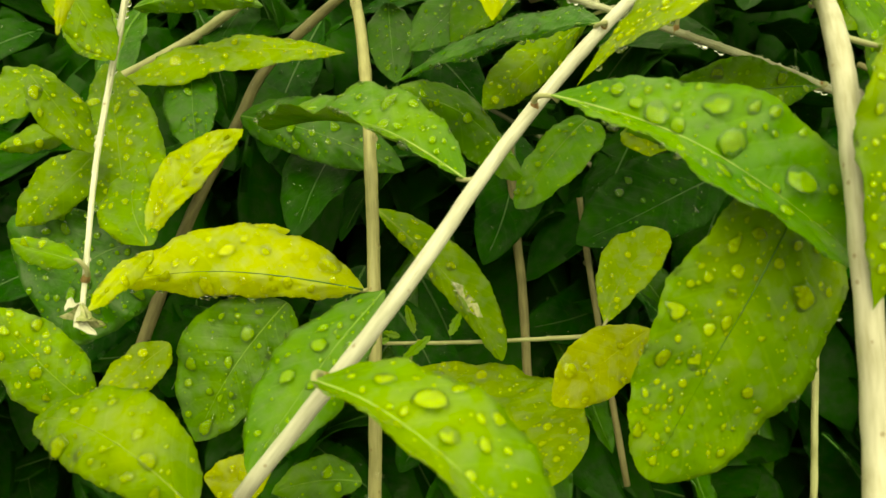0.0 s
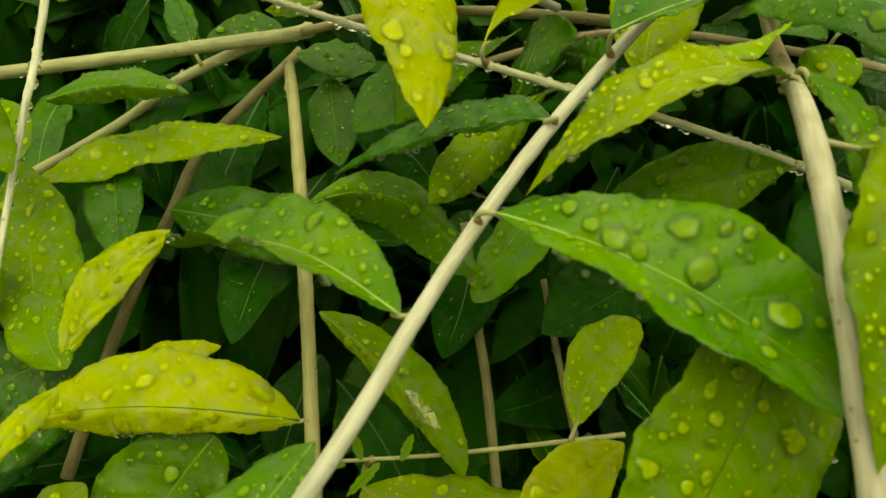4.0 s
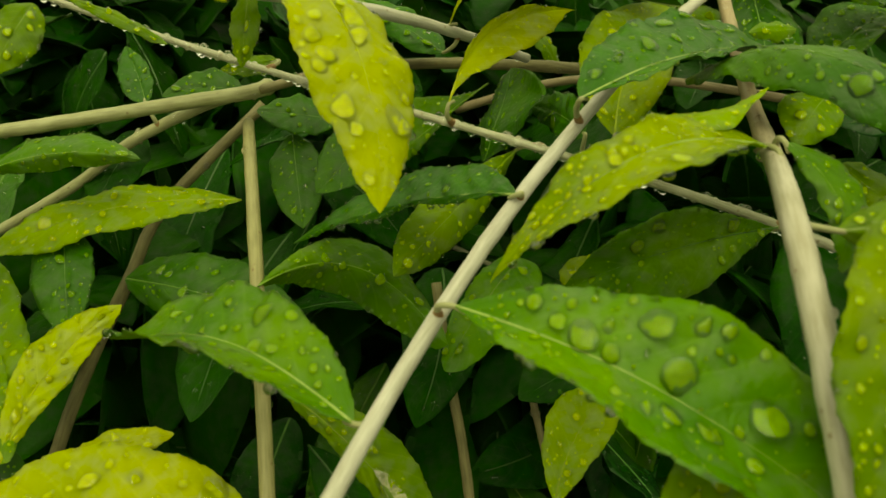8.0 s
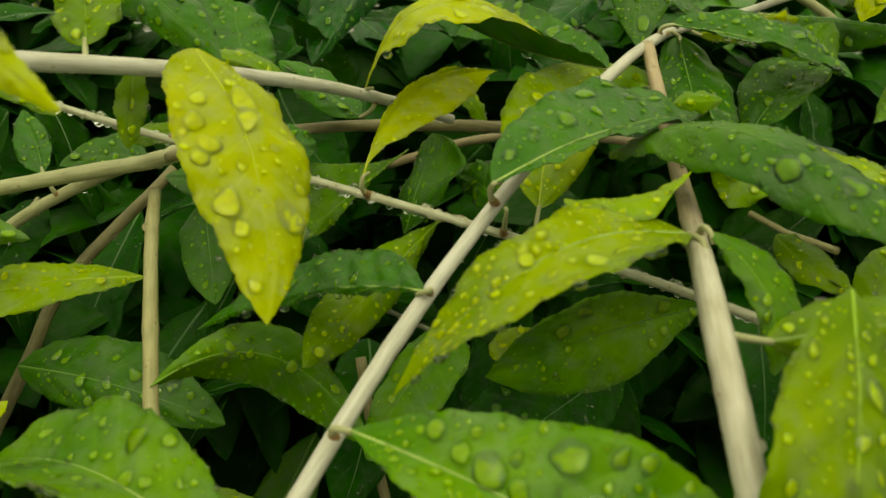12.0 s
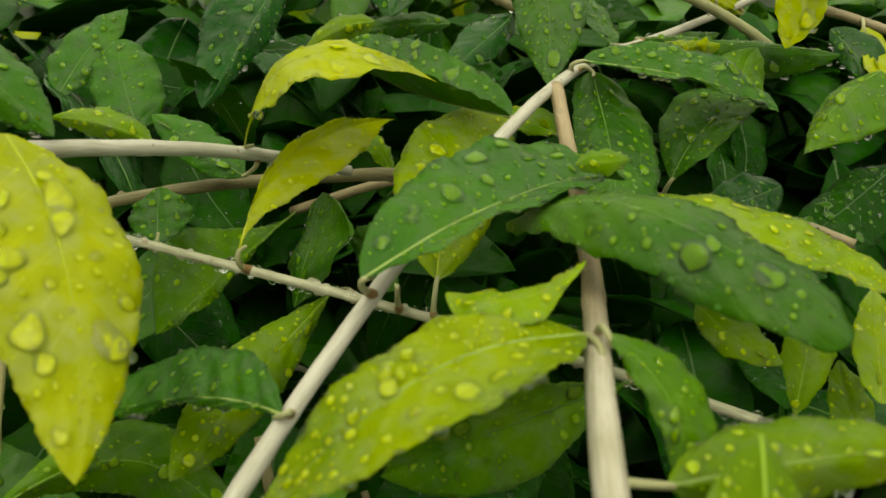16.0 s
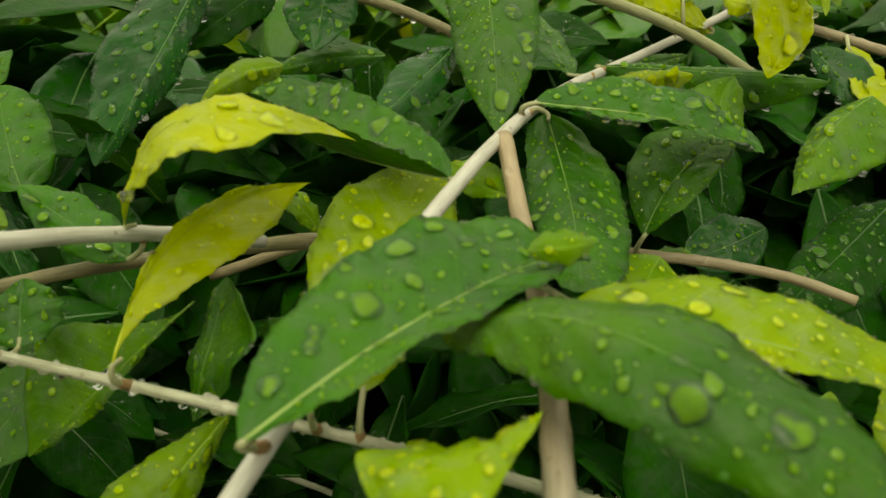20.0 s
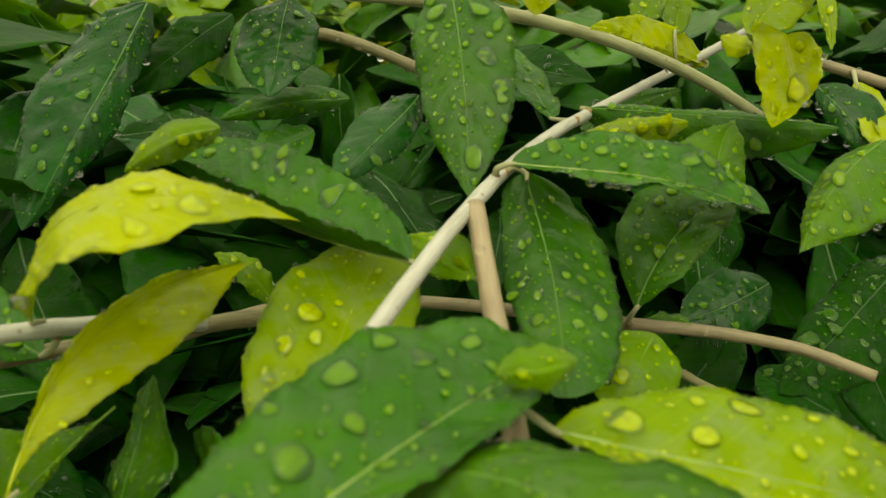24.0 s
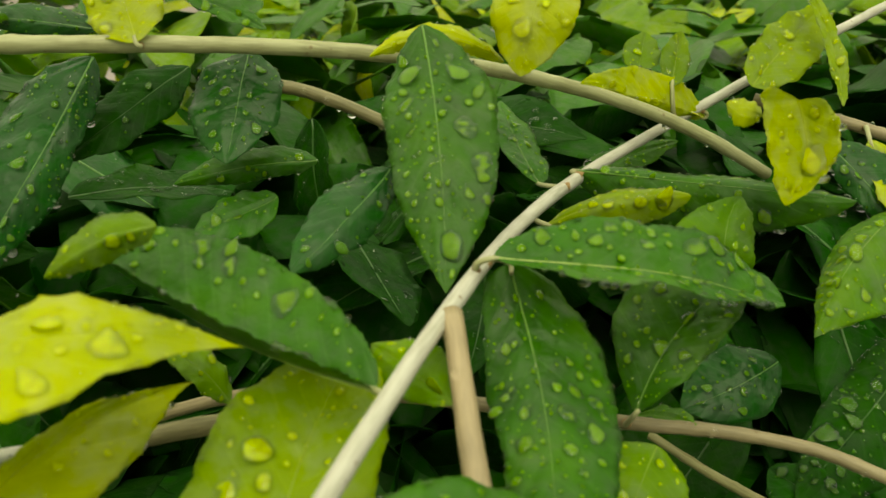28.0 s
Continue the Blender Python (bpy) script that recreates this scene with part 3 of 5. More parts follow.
def swelling(parent, x, y, z, size, material):
    """A knuckle of the stem where a leaf joins it."""
    rng = random.Random(int(x * 1e5))
    bm = bmesh.new()
    bmesh.ops.create_icosphere(bm, subdivisions=2, radius=size * 0.62 / 1000)
    for v in bm.verts:
        v.co *= 1 + 0.12 * noise.noise(v.co * 900)
        v.co.z *= 0.7
    ob = part("node", bm, material, parent, "brown knuckle of the stem")
    ob.matrix_basis = pose(x, y, z, rng.uniform(0, 40), rng.uniform(-40, 40), 0)


def bud(parent, x, y, z, seed=3):
    """A withered pale bud: a few crumpled bracts round the end of the twig."""
    rng = random.Random(seed)
    for k in range(5):
        b = Blade(rng.uniform(0.0045, 0.008), 0.0017, 0.0015, 0.0012, 0.0012, 0.0012, 0, 0.5, 0.0006, rng)
        ob = part("bract", blade_mesh(b, 8, 3), BARK_WHITE if k % 2 else DRY, parent, "withered pale bract" if k == 0 else "")
        ob.matrix_basis = pose(x, y, z + 0.003, -150 + rng.uniform(-30, 60), rng.uniform(-50, 50), 72 * k)


# ---- setting ----
def sheet(name, x0, x1, y0, y1, z, material, bump_size, cells, label):
    bm = bmesh.new()
    grid = [[bm.verts.new((x0 + (x1 - x0) * i / cells, y0 + (y1 - y0) * j / cells, z + bump_size * noise.noise(Vector((i * 0.7, j * 0.7, 3))))) for i in range(cells + 1)] for j in range(cells + 1)]
    for j in range(cells):
        for i in range(cells):
            bm.faces.new((grid[j][i], grid[j][i + 1], grid[j + 1][i + 1], grid[j + 1][i]))
    ob = part(name, bm, material, None)
    return tagged(ob, label, "ground", kind="structure")


sheet("ground", -400, 400, -400, 400, 0.0, PAVING, 0.0, 40, "grey wet paving that reaches the horizon")
sheet("soil", -1.6, 2.0, 0.12, 1.6, 0.03, SOIL, 0.02, 30, "dark moist soil under the shrub")

WALL = plain_material("pinkish_plaster", (0.56, 0.49, 0.48), (0.44, 0.37, 0.36), 14, 0.8, 3)
bm = bmesh.new()
bmesh.ops.create_cube(bm, size=1, matrix=Matrix.Translation((0.2, 2.3, 0.7)) @ Matrix.Diagonal((9, 0.2, 1.5, 1)))
bmesh.ops.bevel(bm, geom=bm.edges[:], offset=0.01, segments=2)
tagged(part("wall_back", bm, WALL, None, smooth=False), "low pale pinkish garden wall behind the shrub", "wall", kind="structure")

# ---- the shrub ----
diagonal_twig = branch("branch", "slender pale branch rising slantwise with wet green leaves", [(-0.0270, 0.1200, 0.7580), (-0.0023, 0.1300, 0.7943), (0.0148, 0.1575, 0.8147), (0.0340, 0.1858, 0.8337), (0.0563, 0.2128, 0.8527), (0.0796, 0.2413, 0.8684), (0.1025, 0.2730, 0.8781), (0.1259, 0.3055, 0.8829), (0.1529, 0.3328, 0.8875), (0.1868, 0.3490, 0.8974), (0.2265, 0.3552, 0.9132), (0.2607, 0.3703, 0.9226)], (3.0, 2.6), BARK_PALE, 1, 9, 12)
right_twig = branch("branch", "thick pale upright branch with rain-wet leaves", [(0.0702, 0.0963, 0.7679), (0.0748, 0.1122, 0.7804), (0.0722, 0.1224, 0.8031), (0.0698, 0.1335, 0.8240), (0.0707, 0.1484, 0.8378), (0.0753, 0.1671, 0.8444), (0.0820, 0.1880, 0.8467), (0.0886, 0.2091, 0.8490), (0.0934, 0.2287, 0.8548), (0.0960, 0.2468, 0.8652), (0.0988, 0.2662, 0.8769)], (4.7, 3.3), BARK_TAN, 2, 9, 12)
hanging_twig = branch("branch", "thin pale stem hanging from a level branch", [(-0.0044, 0.1564, 0.7210), (-0.0072, 0.1691, 0.7534), (-0.0105, 0.1850, 0.7805), (-0.0142, 0.2042, 0.8022), (-0.0184, 0.2267, 0.8185), (-0.0231, 0.2524, 0.8293), (-0.0282, 0.2813, 0.8348)], (3.0, 3.3), BARK_OLIVE, 3, 9, 12)
level_twig = branch("branch", "level greenish branch under the yellow leaves", [(-0.2100, 0.2560, 0.8110), (-0.1600, 0.2625, 0.8200), (-0.1134, 0.2674, 0.8285), (-0.0735, 0.2713, 0.8355), (-0.0458, 0.2749, 0.8406), (-0.0270, 0.2770, 0.8440), (-0.0217, 0.2822, 0.8455)], (3.4, 4.2), BARK_GREEN, 4, 9, 12)
slant_twig = branch("branch", "slanting greenish branch among the leaves", [(-0.1137, 0.2851, 0.7935), (-0.0819, 0.2870, 0.8130), (-0.0628, 0.2889, 0.8276), (-0.0417, 0.2875, 0.8386), (-0.0259, 0.2832, 0.8443)], (3.0, 3.6), BARK_GREEN, 5, 9, 12)
over_twig = branch("branch", "pale green branch lying across the shrub with yellow leaves", [(-0.0715, 0.1907, 0.8735), (-0.0483, 0.1961, 0.8726), (-0.0290, 0.2070, 0.8717), (-0.0124, 0.2217, 0.8704), (0.0027, 0.2384, 0.8684), (0.0176, 0.2554, 0.8655), (0.0333, 0.2709, 0.8613), (0.0513, 0.2832, 0.8555)], (3.6, 2.8), BARK_PALE, 6, 9, 12)
lower_twig = branch("branch", "brownish branch crossing below the yellow leaves", [(-0.0243, 0.2771, 0.8446), (-0.0086, 0.2818, 0.8490), (0.0124, 0.2831, 0.8522), (0.0294, 0.2846, 0.8533), (0.0529, 0.2908, 0.8530), (0.0699, 0.2940, 0.8524)], (2.6, 3.6), BARK_BROWN, 7, 9, 12)
thin_twig = branch("branch", "thin branch beaded with rain drops", [(-0.0888, 0.2744, 0.8708), (-0.0640, 0.2728, 0.8628), (-0.0403, 0.2689, 0.8562), (-0.0176, 0.2631, 0.8507), (0.0043, 0.2559, 0.8460), (0.0257, 0.2477, 0.8416), (0.0468, 0.2390, 0.8374), (0.0677, 0.2303, 0.8329), (0.0887, 0.2221, 0.8278), (0.1100, 0.2147, 0.8217), (0.1318, 0.2087, 0.8143), (0.1544, 0.2045, 0.8053), (0.1778, 0.2026, 0.7942)], (1.7, 2.3), BARK_GREY, 8, 9, 420)
budstem_twig = branch("branch", "thin whitish drooping twig with a withered bud", [(-0.0771, 0.2555, 0.8976), (-0.0778, 0.2398, 0.8659), (-0.0783, 0.2264, 0.8409), (-0.0784, 0.2183, 0.8302), (-0.0796, 0.2056, 0.8067), (-0.0779, 0.1907, 0.7893), (-0.0714, 0.1649, 0.7679)], (2.2, 1.2), BARK_WHITE, 9, 9, 60)
brown_twig = branch("branch", "thick brown branch deep in the shrub", [(-0.0925, 0.2532, 0.7085), (-0.0791, 0.2690, 0.7531), (-0.0652, 0.2828, 0.7866), (-0.0557, 0.2921, 0.8072), (-0.0275, 0.3063, 0.8371)], (4.2, 3.4), BARK_BROWN, 10, 9, 12)
deep1_twig = branch("branch", "upright stem in the dark of the shrub", [(0.0405, 0.2440, 0.7123), (0.0356, 0.2538, 0.7446), (0.0311, 0.2595, 0.7659), (0.0266, 0.2690, 0.7918)], (3.0, 3.0), BARK_BROWN, 11, 9, 12)
deep2_twig = branch("branch", "thin upright stem in the dark of the shrub", [(0.0768, 0.2371, 0.6847), (0.0593, 0.2556, 0.7459), (0.0520, 0.2665, 0.7754)], (2.2, 2.0), BARK_BROWN, 12, 9, 12)
twig_twig = branch("branch", "tiny green side twig in the shade", [(0.0684, 0.2173, 0.7506), (0.0435, 0.2133, 0.7490), (0.0195, 0.2111, 0.7467), (-0.0073, 0.2109, 0.7439)], (1.4, 1.0), BARK_GREEN, 13, 9, 12)
deep3_twig = branch("branch", "thin upright stem in deep shade", [(0.1282, 0.2145, 0.6972), (0.1271, 0.2330, 0.7364), (0.1271, 0.2439, 0.7607)], (2.2, 2.0), BARK_GREEN, 14, 9, 12)
longtop_twig = branch("branch", "long smooth branch across the top of the shrub", [(-0.0031, 0.3408, 0.9198), (0.0207, 0.3384, 0.9193), (0.0445, 0.3363, 0.9187), (0.0681, 0.3345, 0.9176), (0.0914, 0.3333, 0.9157), (0.1145, 0.3328, 0.9125), (0.1372, 0.3331, 0.9077), (0.1595, 0.3345, 0.9010), (0.1814, 0.3371, 0.8919), (0.2029, 0.3410, 0.8802)], (3.7, 3.2), BARK_GREEN, 15, 9, 12)
rtop_twig = branch("branch", "reddish branch at the top of the shrub", [(0.1960, 0.3380, 0.9000), (0.2121, 0.3277, 0.8946), (0.2220, 0.3223, 0.8907), (0.2356, 0.3135, 0.8853)], (3.0, 3.0), BARK_RED, 16, 9, 12)
reddish_twig = branch("branch", "reddish branch among dark leaves", [(0.0360, 0.3420, 0.8330), (0.0664, 0.3217, 0.8455), (0.0958, 0.3029, 0.8491), (0.1362, 0.2840, 0.8457), (0.1535, 0.2794, 0.8433), (0.1689, 0.2729, 0.8402), (0.1796, 0.2631, 0.8365)], (3.0, 2.4), BARK_RED, 17, 9, 12)
behind_twig = branch("branch", "brown branch behind the dark leaves", [(0.0793, 0.3604, 0.9083), (0.0895, 0.3552, 0.9056), (0.1051, 0.3455, 0.8982), (0.1211, 0.3350, 0.8880)], (3.4, 2.6), BARK_BROWN, 18, 9, 12)
thin_low_twig = branch("branch", "thin greyish twig low in the shrub", [(-0.0118, 0.3349, 0.8107), (-0.0022, 0.3328, 0.8047), (0.0117, 0.3305, 0.7974), (0.0260, 0.3272, 0.7904), (0.0568, 0.3200, 0.7778), (0.0714, 0.3136, 0.7723)], (1.5, 1.8), BARK_GREY, 19, 9, 14)
back_twig = branch("branch", "thin pale twig under the reddish branch", [(0.1614, 0.3227, 0.8213), (0.1681, 0.3104, 0.8177), (0.1711, 0.3013, 0.8171), (0.1753, 0.2908, 0.8163)], (2.2, 2.4), BARK_OLIVE, 20, 9, 6)
bud(budstem_twig, -0.0714, 0.1649, 0.7679)
swelling(diagonal_twig, 0.0514, 0.2075, 0.8485, 1.5, NODE_BROWN)
swelling(diagonal_twig, 0.0097, 0.1502, 0.8089, 1.5, BARK_PALE)
swelling(diagonal_twig, 0.0210, 0.1660, 0.8208, 1.5, BARK_PALE)
swelling(diagonal_twig, 0.0359, 0.1890, 0.8358, 1.3, BARK_PALE)
swelling(diagonal_twig, 0.1061, 0.2772, 0.8789, 1.4, NODE_BROWN)
swelling(right_twig, 0.0771, 0.1736, 0.8455, 2.0, BARK_RED)
swelling(right_twig, 0.0731, 0.1560, 0.8405, 2.0, BARK_RED)
swelling(right_twig, 0.0956, 0.2475, 0.8659, 1.7, NODE_BROWN)
swelling(diagonal_twig, 0.1377, 0.3181, 0.8849, 1.3, BARK_PALE)
swelling(over_twig, 0.0293, 0.2675, 0.8626, 1.6, NODE_BROWN)
swelling(hanging_twig, -0.0141, 0.2039, 0.8026, 1.6, BARK_BROWN)
swelling(hanging_twig, -0.0248, 0.2614, 0.8306, 1.5, BARK_PALE)
swelling(reddish_twig, 0.1368, 0.2835, 0.8459, 1.4, BARK_RED)
swelling(longtop_twig, 0.1882, 0.3387, 0.8885, 1.7, BARK_RED)
ob, shape = leaf(hanging_twig, "yellow", -0.0118, 0.1810, 0.7725, -9.7, -41.2, 88.2, 67.7, 4.5, 13.7, -4.5, -1.9, 5.9, 1.4, 0.45, taper=0.99, wetness=1.00, seed=1, drops=[(0.60, 0.13, 3.1), (-0.70, 0.55, 2.4), (0.40, 0.49, 2.1), (0.50, 0.36, 1.8), (-0.32, 0.71, 2.1), (0.25, 0.68, 1.5), (-0.35, 0.26, 1.4), (0.20, 0.61, 1.3), (-0.35, 0.42, 1.3), (0.22, 0.78, 1.2), (-0.55, 0.18, 1.1), (-0.75, 0.35, 1.2), (-0.88, 0.49, 1.2), (0.50, 0.22, 1.3), (0.12, 0.87, 1.2), (0.65, 0.44, 1.2), (0.70, 0.58, 1.1), (0.12, 0.11, 1.1)], beads=9, rib="groove", label="yellow leaf covered with rain drops")
stalk(ob, (-0.0096, 0.1808, 0.7734), "yellow")
ob, shape = leaf(hanging_twig, "yellow", -0.0718, 0.2070, 0.7689, 45.1, 31.7, -4.8, 44.2, 6.6, 5.1, -0.5, -0.6, -0.2, -4.3, 0.56, taper=0.81, wetness=1.00, seed=2, label="yellow leaf covered with rain drops")
ob, shape = leaf(hanging_twig, "pale", -0.0278, 0.2651, 0.8160, -13.7, -36.2, 108.1, 67.5, 8.3, 9.5, -0.6, -3.5, 2.7, 4.2, 0.59, taper=0.59, wetness=0.80, seed=3, label="yellow-green leaf covered with rain drops")
ob, shape = leaf(diagonal_twig, "fresh", 0.0077, 0.1522, 0.8091, -2.1, -29.0, 51.8, 56.8, 8.3, 12.0, 8.5, 0.4, 5.8, 3.0, 0.58, taper=0.50, wetness=1.35, seed=4, drops=[(0.57, 0.44, 2.4), (0.07, 0.39, 1.7), (0.20, 0.33, 1.2), (0.85, 0.35, 1.3), (0.50, 0.25, 1.0), (0.60, 0.61, 1.1), (0.32, 0.74, 1.4), (0.72, 0.72, 1.2), (0.38, 0.18, 1.0), (0.05, 0.62, 0.9), (0.18, 0.54, 0.9), (0.22, 0.48, 0.8), (0.00, 0.72, 0.9), (0.47, 0.33, 0.7), (-0.22, 0.28, 1.2), (-0.32, 0.42, 0.9), (-0.50, 0.32, 0.9), (0.67, 0.21, 0.7), (0.62, 0.15, 0.8), (-0.40, 0.45, 0.7), (-0.30, 0.18, 0.8)], beads=6, rib="white", label="fresh green leaf covered with rain drops")
stalk(ob, (0.0103, 0.1503, 0.8093), "fresh")
ob, shape = leaf(brown_twig, "green", -0.0589, 0.2596, 0.7945, -15.3, 55.0, -121.0, 56.3, 11.6, 8.2, -2.9, -2.9, 3.3, -1.7, 0.44, wetness=0.60, seed=5, label="green leaf covered with rain drops")
ob, shape = leaf(diagonal_twig, "fresh", 0.0229, 0.1614, 0.8247, -23.9, 41.3, -134.9, 63.9, 13.5, 9.6, 2.0, 7.6, 7.8, -0.9, 0.64, taper=0.50, wetness=1.00, seed=6, drops=[(-0.62, 0.18, 1.6), (-0.32, 0.25, 1.7), (-0.22, 0.32, 2.6), (-0.68, 0.26, 1.0), (-0.45, 0.36, 1.1), (-0.12, 0.39, 1.6), (-0.68, 0.45, 2.9), (-0.77, 0.54, 1.4), (-0.85, 0.59, 1.4), (-0.50, 0.54, 0.9), (-0.22, 0.54, 2.8), (-0.62, 0.59, 0.7), (-0.62, 0.62, 0.9), (-0.88, 0.68, 1.0), (0.30, 0.56, 1.9), (-0.35, 0.74, 3.3), (0.25, 0.26, 0.8), (0.22, 0.66, 1.3), (-0.90, 0.38, 0.8), (-0.60, 0.15, 0.8), (-0.45, 0.11, 0.6), (-0.28, 0.46, 0.7), (-0.40, 0.41, 0.5), (0.42, 0.51, 1.3), (0.52, 0.44, 1.0), (0.27, 0.64, 1.5), (0.32, 0.75, 1.5)], beads=6, rib="white", label="fresh green leaf covered with rain drops")
stalk(ob, (0.0209, 0.1664, 0.8207), "fresh")
ob, shape = leaf(right_twig, "lime", 0.0683, 0.1427, 0.8149, -73.4, -24.7, 179.1, 59.0, 20.5, 14.8, -5.0, 0.9, 1.3, 0.5, 0.43, taper=0.54, wetness=1.00, seed=7, drops=[(0.60, 0.26, 1.6), (0.35, 0.32, 1.5), (0.25, 0.38, 1.4), (0.77, 0.51, 2.0), (0.27, 0.51, 1.4), (0.70, 0.65, 1.8), (0.25, 0.61, 1.8), (0.75, 0.77, 1.0), (0.77, 0.88, 1.4), (0.18, 0.94, 1.0), (-0.47, 0.29, 3.1), (0.38, 0.19, 1.6), (0.62, 0.38, 1.0), (0.75, 0.42, 0.9), (0.77, 0.36, 0.8), (0.60, 0.58, 0.8), (0.27, 0.69, 1.0), (-0.25, 0.39, 0.8), (-0.28, 0.46, 0.7), (-0.77, 0.23, 1.0), (-0.52, 0.42, 0.7), (0.35, 0.78, 0.7), (-0.52, 0.75, 0.8), (-0.20, 0.16, 1.2)], rib="groove", label="broad lime green hanging leaf with running drops")
ob, shape = leaf(twig_twig, "pale", 0.0544, 0.2147, 0.7537, 44.3, 18.3, -26.4, 34.8, 8.8, 7.3, 0.7, 0.4, -0.3, -3.0, 0.61, taper=0.56, wetness=0.60, seed=8, label="yellow-green leaf covered with rain drops")
stalk(ob, (0.0540, 0.2150, 0.7497), "pale")
ob, shape = leaf(brown_twig, "yellow", 0.0597, 0.1896, 0.7645, -55.6, -43.3, 155.7, 31.1, 8.0, 8.7, -0.2, -0.4, -0.6, 0.4, 0.51, taper=0.81, wetness=0.60, seed=9, label="small yellow leaf covered with rain drops")
ob, shape = leaf(diagonal_twig, "lime", -0.0142, 0.1131, 0.7859, -19.9, 25.0, -132.3, 44.6, 12.6, 5.4, -3.7, 7.3, 8.0, -1.1, 0.51, taper=0.50, wetness=1.00, seed=10, drops=[(-0.45, 0.21, 1.7), (-0.47, 0.39, 2.8), (-0.22, 0.52, 1.7), (-0.65, 0.55, 0.9), (-0.12, 0.36, 0.8), (-0.35, 0.11, 0.7), (-0.43, 0.62, 1.2), (-0.62, 0.68, 0.8), (0.02, 0.54, 0.8), (-0.70, 0.29, 0.7), (-0.12, 0.19, 0.6), (-0.03, 0.65, 1.0), (-0.08, 0.31, 0.6)], rib="white", label="lime green leaf covered with rain drops")
stalk(ob, (-0.0127, 0.1258, 0.7790), "lime")
ob, shape = leaf(twig_twig, "pale", 0.0005, 0.2144, 0.7341, -2.1, 19.6, -138.9, 59.1, 22.7, 17.8, -1.3, 0.5, -3.4, -3.4, 0.57, taper=0.50, wetness=1.00, seed=11, label="yellow-green leaf under a lime green one")
stalk(ob, (0.0026, 0.2110, 0.7450), "pale")
ob, shape = leaf(brown_twig, "olive", -0.0129, 0.2266, 0.7782, -45.7, 31.4, -146.8, 55.6, 9.4, 3.6, -2.4, -1.8, 0.7, -3.2, 0.53, taper=0.62, wetness=0.48, seed=12, label="olive green leaf in the shade")
bleached_mark(ob, shape, 0.05, 0.66, 0.32, 0.1)
ob, shape = leaf(diagonal_twig, "olive", -0.0354, 0.1223, 0.7527, 8.0, -36.1, 57.9, 40.7, 7.4, 11.0, -3.1, -4.5, 7.7, 2.6, 0.50, taper=0.63, wetness=0.80, seed=13, label="olive green leaf covered with rain drops")
stalk(ob, (-0.0270, 0.1200, 0.7580), "olive")
ob, shape = leaf(budstem_twig, "lime", -0.0801, 0.1863, 0.7319, 55.2, -44.1, 27.7, 36.2, 11.8, 9.0, -3.2, -3.2, 1.9, -0.6, 0.44, wetness=1.00, seed=14, label="lime green leaf covered with rain drops")
ob, shape = leaf(budstem_twig, "pale", -0.0601, 0.1882, 0.7507, -33.4, -22.0, 144.3, 22.0, 7.1, 5.5, 0.0, 0.0, -0.1, 0.6, 0.44, wetness=1.00, seed=15, label="yellow-green leaf covered with rain drops")
ob, shape = leaf(hanging_twig, "fresh", -0.0304, 0.1845, 0.7662, -64.2, -25.4, 166.7, 39.6, 11.1, 14.6, -0.1, -0.1, 0.1, 2.1, 0.44, wetness=1.00, seed=16, label="fresh green leaf covered with rain drops")
ob, shape = leaf(diagonal_twig, "fresh", -0.0059, 0.1520, 0.7853, -39.4, -14.3, 153.0, 42.9, 7.5, 10.1, -1.5, -2.5, 0.1, 1.4, 0.51, taper=0.84, wetness=1.00, seed=17, label="fresh green leaf covered with rain drops")
ob, shape = leaf(hanging_twig, "fresh", -0.0075, 0.1421, 0.7473, -11.5, -35.9, 102.7, 18.1, 3.5, 5.7, -1.9, -1.9, 2.0, 0.7, 0.44, wetness=1.00, seed=18, label="fresh green leaf covered with rain drops")
ob, shape = leaf(hanging_twig, "yellow", -0.0268, 0.1480, 0.7445, -11.6, -35.6, 102.7, 14.0, 5.3, 5.5, 0.0, 0.0, -0.0, -1.5, 0.44, wetness=1.00, seed=19, label="yellow leaf covered with rain drops")
ob, shape = leaf(budstem_twig, "lime", -0.0788, 0.2124, 0.7713, 40.5, -15.5, 12.2, 58.8, 11.5, 12.3, -1.6, -1.6, 1.1, 1.1, 0.44, wetness=1.00, seed=20, label="lime green leaf covered with rain drops")
ob, shape = leaf(budstem_twig, "green", -0.0748, 0.2607, 0.8096, -42.1, 12.2, -172.2, 33.6, 7.6, 8.6, 0.0, 0.0, -0.2, 0.0, 0.44, wetness=1.00, seed=21, label="green leaf covered with rain drops")
ob, shape = leaf(budstem_twig, "lime", -0.0893, 0.2210, 0.7890, -56.8, -36.5, 162.8, 27.9, 6.2, 8.1, -2.2, -2.2, 2.1, -0.9, 0.44, wetness=1.00, seed=22, label="lime green leaf covered with rain drops")
ob, shape = leaf(budstem_twig, "lime", -0.0706, 0.2071, 0.7691, 40.1, -14.4, 10.9, 27.7, 9.7, 5.8, -1.7, -1.7, 1.6, -3.4, 0.44, wetness=1.00, seed=23, label="lime green leaf covered with rain drops")
ob, shape = leaf(budstem_twig, "lime", -0.0725, 0.1678, 0.7796, 9.2, -40.4, 70.3, 17.0, 3.2, 3.5, -1.7, -1.7, 1.7, -0.9, 0.44, wetness=1.00, seed=24, label="lime green leaf covered with rain drops")
stalk(ob, (-0.0731, 0.1717, 0.7735), "lime")
ob, shape = leaf(budstem_twig, "green", -0.0746, 0.2187, 0.7662, -59.0, -30.4, 166.3, 36.4, 20.0, 23.6, -0.5, -0.5, -0.1, 9.4, 0.44, wetness=1.00, seed=25, label="green leaf covered with rain drops")
